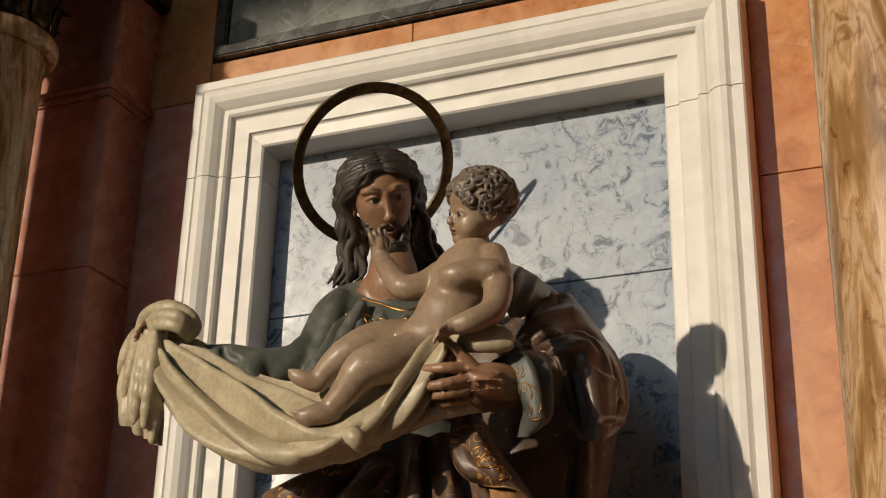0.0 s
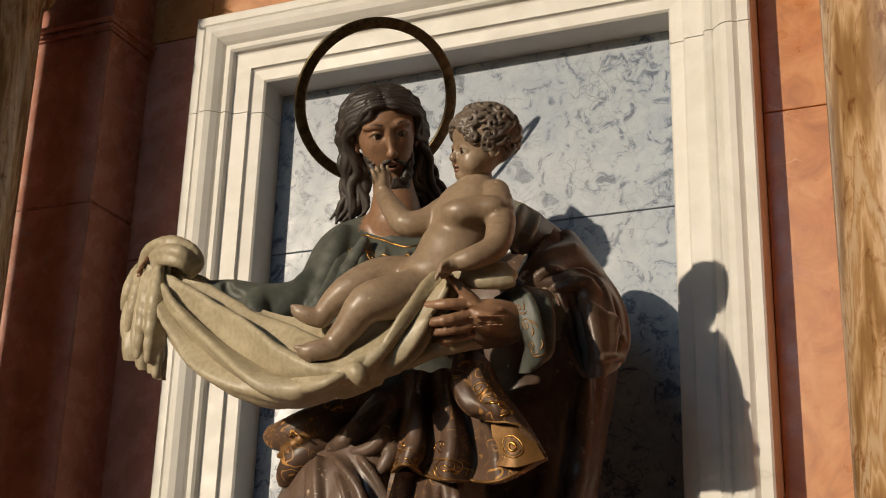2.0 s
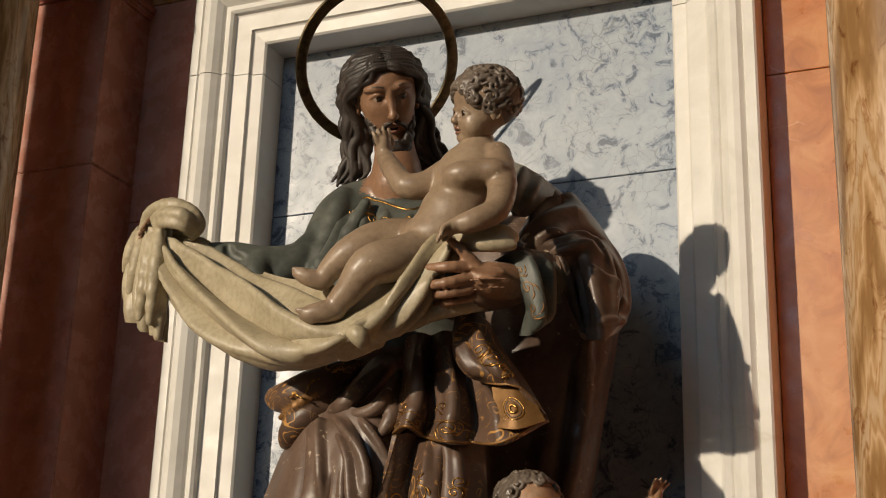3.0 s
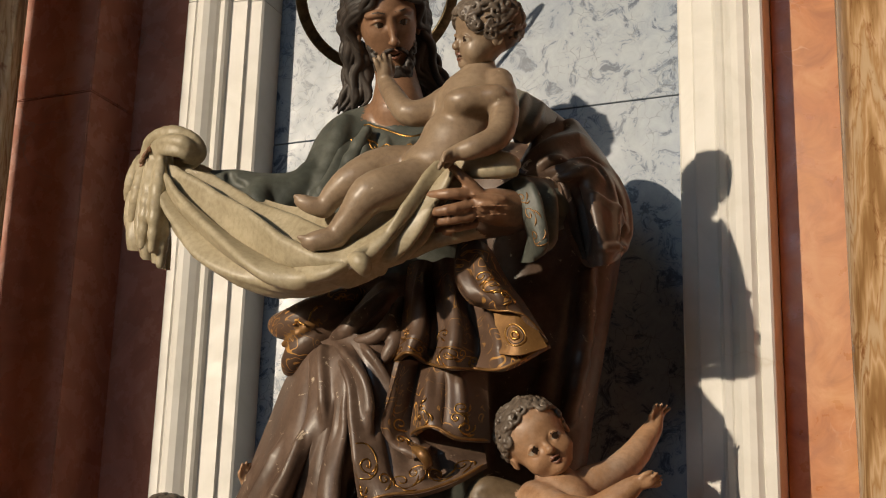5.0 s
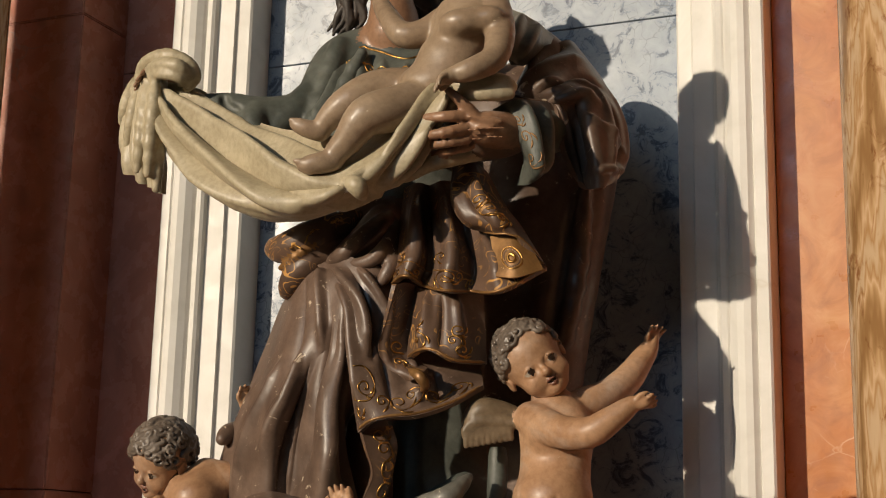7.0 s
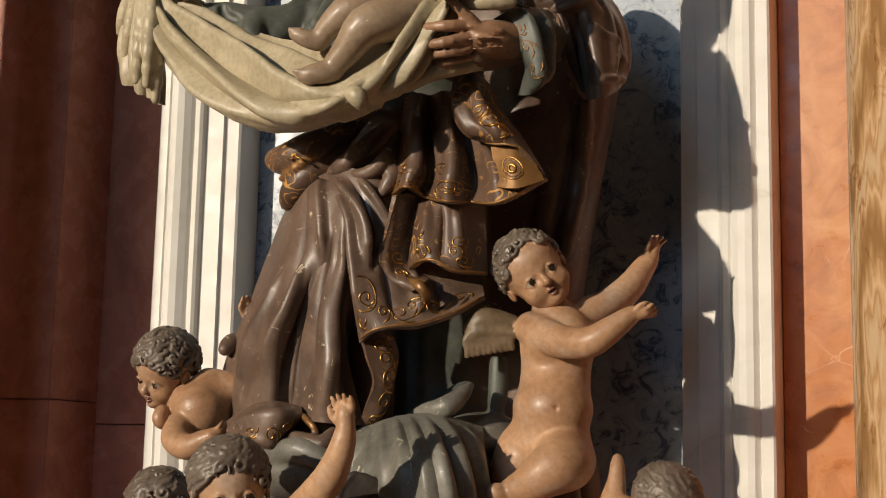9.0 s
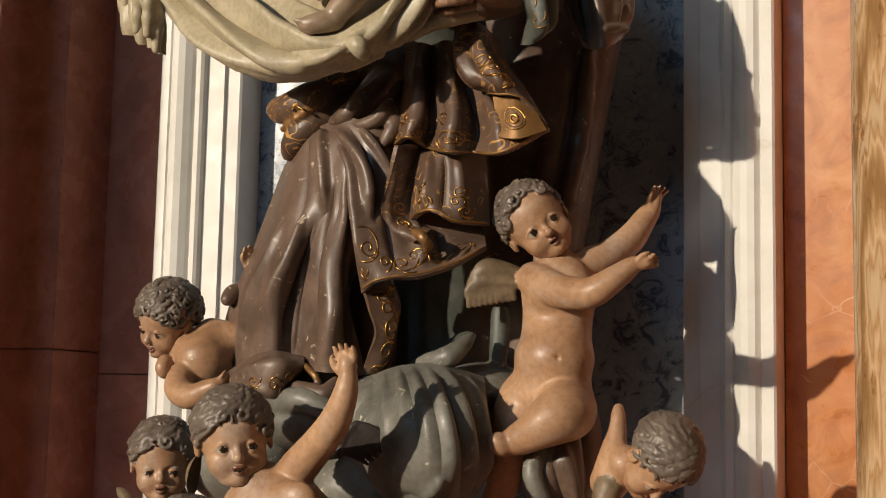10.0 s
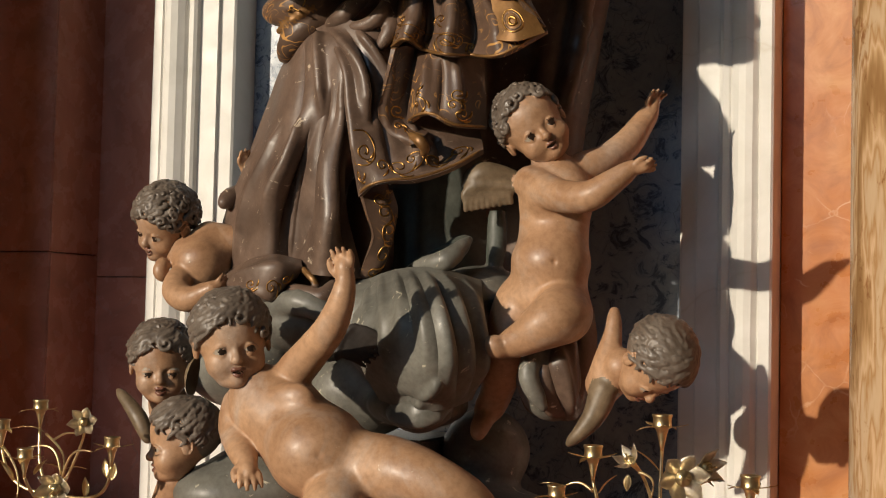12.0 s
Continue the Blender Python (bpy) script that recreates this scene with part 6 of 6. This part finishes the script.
def cloud_base():
    S = Carving((-2.15, 2.55, 0.99), (-0.80, 3.62, 1.86), 0.0075)
    for c, r, k in (((-1.374, 3.100, 1.560), (0.17, 0.17, 0.15), 0.04), ((-1.314, 3.080, 1.588), (0.11, 0.14, 0.11), 0.03), ((-1.489, 3.100, 1.598), (0.14, 0.15, 0.10), 0.04), ((-1.651, 3.050, 1.581), (0.12, 0.13, 0.08), 0.04),
                    ((-1.371, 3.120, 1.387), (0.12, 0.14, 0.06), 0.03), ((-1.253, 3.220, 1.660), (0.12, 0.12, 0.07), 0.03), ((-1.564, 3.200, 1.411), (0.16, 0.14, 0.12), 0.04), ((-1.045, 3.180, 1.487), (0.09, 0.12, 0.13), 0.03),
                    ((-1.260, 3.300, 1.263), (0.11, 0.12, 0.11), 0.03), ((-1.677, 2.950, 1.199), (0.16, 0.16, 0.10), 0.03), ((-1.855, 3.100, 1.475), (0.16, 0.14, 0.12), 0.03), ((-1.462, 3.200, 1.132), (0.42, 0.28, 0.07), 0.04),
                    ((-1.747, 2.860, 1.177), (0.13, 0.12, 0.07), 0.03)):
        S.egg(c, r, M_CLOUD, k)
    for row in (((-1.706, 2.950, 1.613, 0.019), (-1.597, 2.920, 1.628, 0.027), (-1.511, 2.930, 1.596, 0.021)), ((-1.386, 2.990, 1.367, 0.013), (-1.304, 2.970, 1.352, 0.019), (-1.241, 2.990, 1.373, 0.013)), ((-1.376, 3.000, 1.393, 0.011), (-1.290, 2.970, 1.398, 0.016), (-1.239, 3.000, 1.412, 0.011)),
                ((-1.353, 3.060, 1.723, 0.014), (-1.271, 3.040, 1.736, 0.021), (-1.238, 3.100, 1.787, 0.011)), ((-1.061, 3.060, 1.528, 0.016), (-1.060, 3.040, 1.463, 0.018), (-1.031, 3.060, 1.399, 0.013))):
        S.chain(M_CLOUD, 0.018, *row)
    S.sheet(M_CLOUD, [[(-1.500, 3.040, 1.673), (-1.389, 3.010, 1.705), (-1.295, 3.030, 1.711), (-1.215, 3.120, 1.686)], [(-1.459, 2.940, 1.584), (-1.322, 2.870, 1.612), (-1.211, 2.870, 1.621), (-1.162, 3.000, 1.591)],
                      [(-1.434, 2.930, 1.492), (-1.300, 2.860, 1.498), (-1.190, 2.860, 1.502), (-1.157, 3.000, 1.494)], [(-1.409, 2.990, 1.405), (-1.310, 2.950, 1.389), (-1.232, 2.950, 1.393), (-1.207, 3.050, 1.411)]], 150, 110, 0.014, (0, 0.0, 0.0), None,
            ((0.10, 0.05, 0.06, 0.65, 0.05, 0.014), (0.22, 0.03, 0.20, 0.70, 0.05, 0.014), (0.34, 0.02, 0.35, 0.65, 0.05, 0.014), (0.46, 0.04, 0.52, 0.75, 0.05, 0.016), (0.58, 0.05, 0.68, 0.88, 0.06, 0.018), (0.72, 0.05, 0.84, 0.95, 0.07, 0.024), (0.88, 0.05, 0.96, 0.9, 0.07, 0.026),
             (0.40, 0.1, 0.43, 0.7, 0.04, -0.010), (0.52, 0.1, 0.60, 0.8, 0.04, -0.012), (0.65, 0.1, 0.77, 0.95, 0.05, -0.022), (0.80, 0.1, 0.91, 0.95, 0.05, -0.02), (0.62, 0.78, 0.36, 0.98, 0.06, 0.03), (0.55, 0.90, 0.2, 0.92, 0.05, -0.02)))
    S.sheet(M_CLOUD, [[(-1.399, 3.020, 1.355), (-1.303, 2.970, 1.346), (-1.244, 3.030, 1.371)], [(-1.393, 2.990, 1.380), (-1.291, 2.940, 1.376), (-1.232, 3.000, 1.399)], [(-1.386, 3.020, 1.401), (-1.298, 2.970, 1.402), (-1.248, 3.020, 1.418)]], 60, 40, 0.014, (0, 0.0, 0.0), None,
            ((0.02, 0.4, 0.98, 0.45, 0.05, 0.03), (0.02, 0.75, 0.98, 0.8, 0.05, 0.025)))
    S.sheet(M_BROWN, [[(-1.119, 3.16, 1.506), (-1.047, 3.11, 1.543), (-0.995, 3.14, 1.596), (-0.965, 3.22, 1.633)], [(-1.115, 3.14, 1.445), (-1.034, 3.06, 1.477), (-0.977, 3.09, 1.52), (-0.943, 3.18, 1.554)], [(-1.098, 3.16, 1.384), (-1.023, 3.1, 1.399), (-0.973, 3.11, 1.426), (-0.955, 3.18, 1.459)], [(-1.053, 3.22, 1.365), (-1.006, 3.16, 1.367), (-0.983, 3.16, 1.372), (-0.977, 3.21, 1.396)]], 60, 50, 0.012, (0, 0.0, 0.0), M_OCHRE,
            ((0.2, 0.05, 0.3, 0.95, 0.05, 0.02), (0.5, 0.05, 0.6, 0.95, 0.05, 0.02), (0.35, 0.05, 0.45, 0.95, 0.05, -0.02), (0.75, 0.1, 0.8, 0.9, 0.05, -0.02)))
    S.chain(M_GREEN, 0.02, (-1.205, 3.200, 1.869, 0.017), (-1.204, 3.200, 1.800, 0.019), (-1.209, 3.200, 1.730, 0.017))
    return S.done("carved_cloud", "grey-green painted carved cloud with swirling folds under the figures", "carved cloud")


saint(), cloth(), child(), standing_cherub(), reclining_cherub(), peeping_cherub(), cherub_head_a(), cherub_head_b(), cherub_head_c(), cloud_base()
plinth = thing("statue_plinth", "grey-green painted block under the carved cloud", "plinth")
part("block", block(-1.62, -1.36, 3.12, 3.40, 1.06, 1.298, 0.006), CLOUD, plinth)
part("foot", block(-1.72, -1.26, 3.02, 3.50, 0.999, 1.058, 0.006), CLOUD, plinth)


# ---- candelabra of gilt lilies on the ledge ----
def tube(pts, radii, n=8):
    P = [Vector(p) for p in pts]
    bm, rings = bmesh.new(), []
    for i, p in enumerate(P):
        d = (P[min(i + 1, len(P) - 1)] - P[max(i - 1, 0)]).normalized()
        q = d.to_track_quat("Z", "Y")
        r = radii[0] + (radii[1] - radii[0]) * i / (len(P) - 1)
        rings.append([bm.verts.new(p + q @ Vector((r * math.cos(2 * math.pi * j / n), r * math.sin(2 * math.pi * j / n), 0))) for j in range(n)])
    for a, b in zip(rings, rings[1:]):
        for j in range(n):
            bm.faces.new((a[j], a[(j + 1) % n], b[(j + 1) % n], b[j]))
    bm.faces.new(rings[0][::-1]), bm.faces.new(rings[-1])
    return bm


def bow(a, b, sag, n=10):
    a, b, s = Vector(a), Vector(b), Vector(sag)
    return [a.lerp(b, i / n) + s * math.sin(math.pi * i / n) for i in range(n + 1)]


def blade(a, way, length, width, curl, side=None):
    """A thin bent leaf or petal with a midrib."""
    a, d = Vector(a), Vector(way).normalized()
    s = d.cross(Vector((0, 0, 1)) if abs(d.z) < 0.9 else Vector((0, 1, 0))).normalized() if side is None else Vector(side)
    nrm = s.cross(d).normalized()
    bm, rows = bmesh.new(), []
    for i in range(7):
        t = i / 6
        c = a + d * length * t + nrm * curl * length * t * t
        w = width * math.sin(math.pi * (0.10 + 0.895 * t)) ** 1.15
        rows.append([bm.verts.new(c + s * w * q + nrm * (0.18 * width * (1 - abs(q)) * -1)) for q in (-1, -0.5, 0, 0.5, 1)])
    for p, q in zip(rows, rows[1:]):
        for j in range(4):
            bm.faces.new((p[j], p[j + 1], q[j + 1], q[j]))
    bmesh.ops.solidify(bm, geom=bm.faces[:], thickness=0.0012)
    return bm


def candle_cup(parent, c, s=1.0, spin=0.0):
    """A candle socket in a flower: cup, calyx and bent drip leaves."""
    x, y, z = c
    prof = [(0.003, -0.050), (0.005, -0.036), (0.009, -0.018), (0.012, -0.008), (0.019, -0.004), (0.0175, 0.0), (0.0170, 0.013), (0.0190, 0.016), (0.0190, 0.019), (0.0150, 0.019), (0.0135, 0.004), (0.001, 0.003)]
    cup = part("candle_cup", turned([(r * s, z + h * s) for r, h in prof], (x, y), 20), BRASS, parent, smooth=True)
    for i in range(5):
        a = spin + 2 * math.pi * i / 5
        part("drip_leaf", blade((x + 0.014 * s * math.cos(a), y + 0.014 * s * math.sin(a), z - 0.004), (math.cos(a), math.sin(a), 0.10), 0.036 * s, 0.0085 * s, -0.30 if i % 2 else 0.10), BRASS, cup, smooth=True)


def lily(parent, c, face, s=1.0, mat=None):
    """An open six-petalled flower."""
    d = Vector(face).normalized()
    q = d.to_track_quat("Z", "Y")
    heart = part("flower", tube([Vector(c) - d * 0.03 * s, Vector(c), Vector(c) + d * 0.02 * s], (0.004 * s, 0.011 * s)), BRASS, parent, "gilt open lily", smooth=True)
    for i in range(6):
        a = 2 * math.pi * i / 6 + 0.2
        out = q @ Vector((math.cos(a), math.sin(a), 0.45))
        side = q @ Vector((-math.sin(a), math.cos(a), 0))
        part("petal", blade(Vector(c) + d * 0.004, out, 0.044 * s, 0.0125 * s, -0.35, side), mat or SILVER, heart, smooth=True)
    for i in range(3):
        a = 2 * math.pi * i / 3
        part("stamen", tube([Vector(c), Vector(c) + q @ Vector((0.008 * s * math.cos(a), 0.008 * s * math.sin(a), 0.03 * s))], (0.0015, 0.002), 6), BRASS, heart)


def candelabrum(foot, cups, flowers, leaves, stems):
    ob = thing("candelabrum", "polished gilt brass candelabrum of lilies with empty candle cups", "candelabrum", group="candelabra on the altar ledge")
    f = Vector(foot)
    prof = [(0.075, 0.999), (0.075, 1.008), (0.05, 1.02), (0.02, 1.035), (0.014, 1.05), (0.012, 1.075)]
    part("base", turned(prof, (f.x, f.y), 28), BRASS, ob, smooth=True)
    part("stem", tube(bow((f.x, f.y, 1.06), (f.x, f.y, 1.17), (0, 0, 0)), (0.009, 0.007)), BRASS, ob, smooth=True)
    hub = Vector((f.x, f.y, 1.16))
    for i, (c, s) in enumerate(cups):
        c = Vector(c)
        part("branch", tube(bow(hub, c + Vector((0, 0, -0.048 * s)), Vector(((c.x - hub.x) * 0.22, 0, -0.03)), 14), (0.0048, 0.0036)), BRASS, ob, smooth=True)
        candle_cup(ob, c, s, i * 0.7)
    for c, face, s in flowers:
        c = Vector(c)
        part("branch", tube(bow(hub, c, Vector(((c.x - hub.x) * 0.1, 0.02, 0.03)), 14), (0.004, 0.003)), BRASS, ob, smooth=True)
        lily(ob, c, face, s)
    for c, way, ln, wd, cu in leaves:
        part("leaf", blade(c, way, ln, wd, cu), BRASS, ob, smooth=True)
    for a, b, sag in stems:
        part("tendril", tube(bow(a, b, sag, 12), (0.0035, 0.0018)), BRASS, ob, smooth=True)
    return ob


TOCAM = (0.42, -0.85, 0.1)
candelabrum((-2.108, 2.700, 1.050),
            (((-2.200, 2.740, 1.360), 1.0), ((-1.931, 2.660, 1.291), 1.0), ((-2.144, 2.620, 1.256), 1.0), ((-2.280, 2.700, 1.312), 1.0)),
            (((-2.009, 2.660, 1.339), TOCAM, 1.05), ((-2.031, 2.600, 1.195), (0.3, -0.9, -0.1), 1.35)),
            (((-1.941, 2.660, 1.217), (-0.3, 0.0, 0.9), 0.045, 0.012, 0.2), ((-1.931, 2.660, 1.211), (0.35, 0.0, 0.9), 0.045, 0.011, -0.2), ((-2.171, 2.720, 1.304), (-0.8, 0, 0.5), 0.07, 0.006, -0.5), ((-2.068, 2.660, 1.226), (-0.8, 0, 0.5), 0.07, 0.006, -0.5),
             ((-2.065, 2.660, 1.226), (0.8, 0, 0.5), 0.06, 0.006, -0.5), ((-2.132, 2.640, 1.213), (0.4, 0, 0.8), 0.05, 0.012, -0.3), ((-2.191, 2.640, 1.196), (-0.4, 0, 0.8), 0.06, 0.012, -0.3), ((-1.987, 2.640, 1.171), (0.2, 0, 0.9), 0.05, 0.012, -0.3)),
            (((-2.067, 2.660, 1.209), (-1.971, 2.640, 1.275), (-0.012, 0, 0.025)), ((-2.071, 2.660, 1.215), (-2.168, 2.660, 1.272), (0.02, 0, 0.03)), ((-2.173, 2.730, 1.299), (-2.080, 2.680, 1.226), (0.02, 0, 0)), ((-2.125, 2.700, 1.290), (-2.042, 2.680, 1.309), (0, 0, 0.008)), ((-2.276, 2.700, 1.266), (-2.195, 2.660, 1.154), (0.02, 0, 0))))
candelabrum((-0.670, 2.740, 1.163),
            (((-0.686, 2.800, 1.391), 1.1), ((-0.807, 2.720, 1.329), 1.05), ((-0.492, 2.720, 1.289), 1.05), ((-0.883, 2.720, 1.245), 1.0)),
            (((-0.609, 2.640, 1.308), (0.35, -0.9, -0.05), 1.5), ((-0.582, 2.680, 1.321), (0.8, -0.4, 0.1), 1.1), ((-0.719, 2.700, 1.318), (-0.3, -0.6, 0.5), 0.9)),
            (((-0.684, 2.780, 1.298), (-0.6, 0, 0.8), 0.075, 0.008, -0.3), ((-0.677, 2.780, 1.295), (0.5, 0, 0.8), 0.06, 0.008, -0.4), ((-0.791, 2.710, 1.256), (0.4, 0, 0.8), 0.05, 0.012, -0.3), ((-0.726, 2.690, 1.298), (-0.1, 0, -0.9), 0.035, 0.009, 0.2),
             ((-0.586, 2.660, 1.286), (0.5, 0, 0.4), 0.05, 0.014, -0.3), ((-0.865, 2.720, 1.261), (-0.8, 0, 0.4), 0.05, 0.008, -0.4)),
            (((-0.708, 2.700, 1.303), (-0.682, 2.700, 1.254), (0.015, 0, 0.01)), ((-0.806, 2.720, 1.256), (-0.865, 2.720, 1.264), (0, 0, 0.012))))
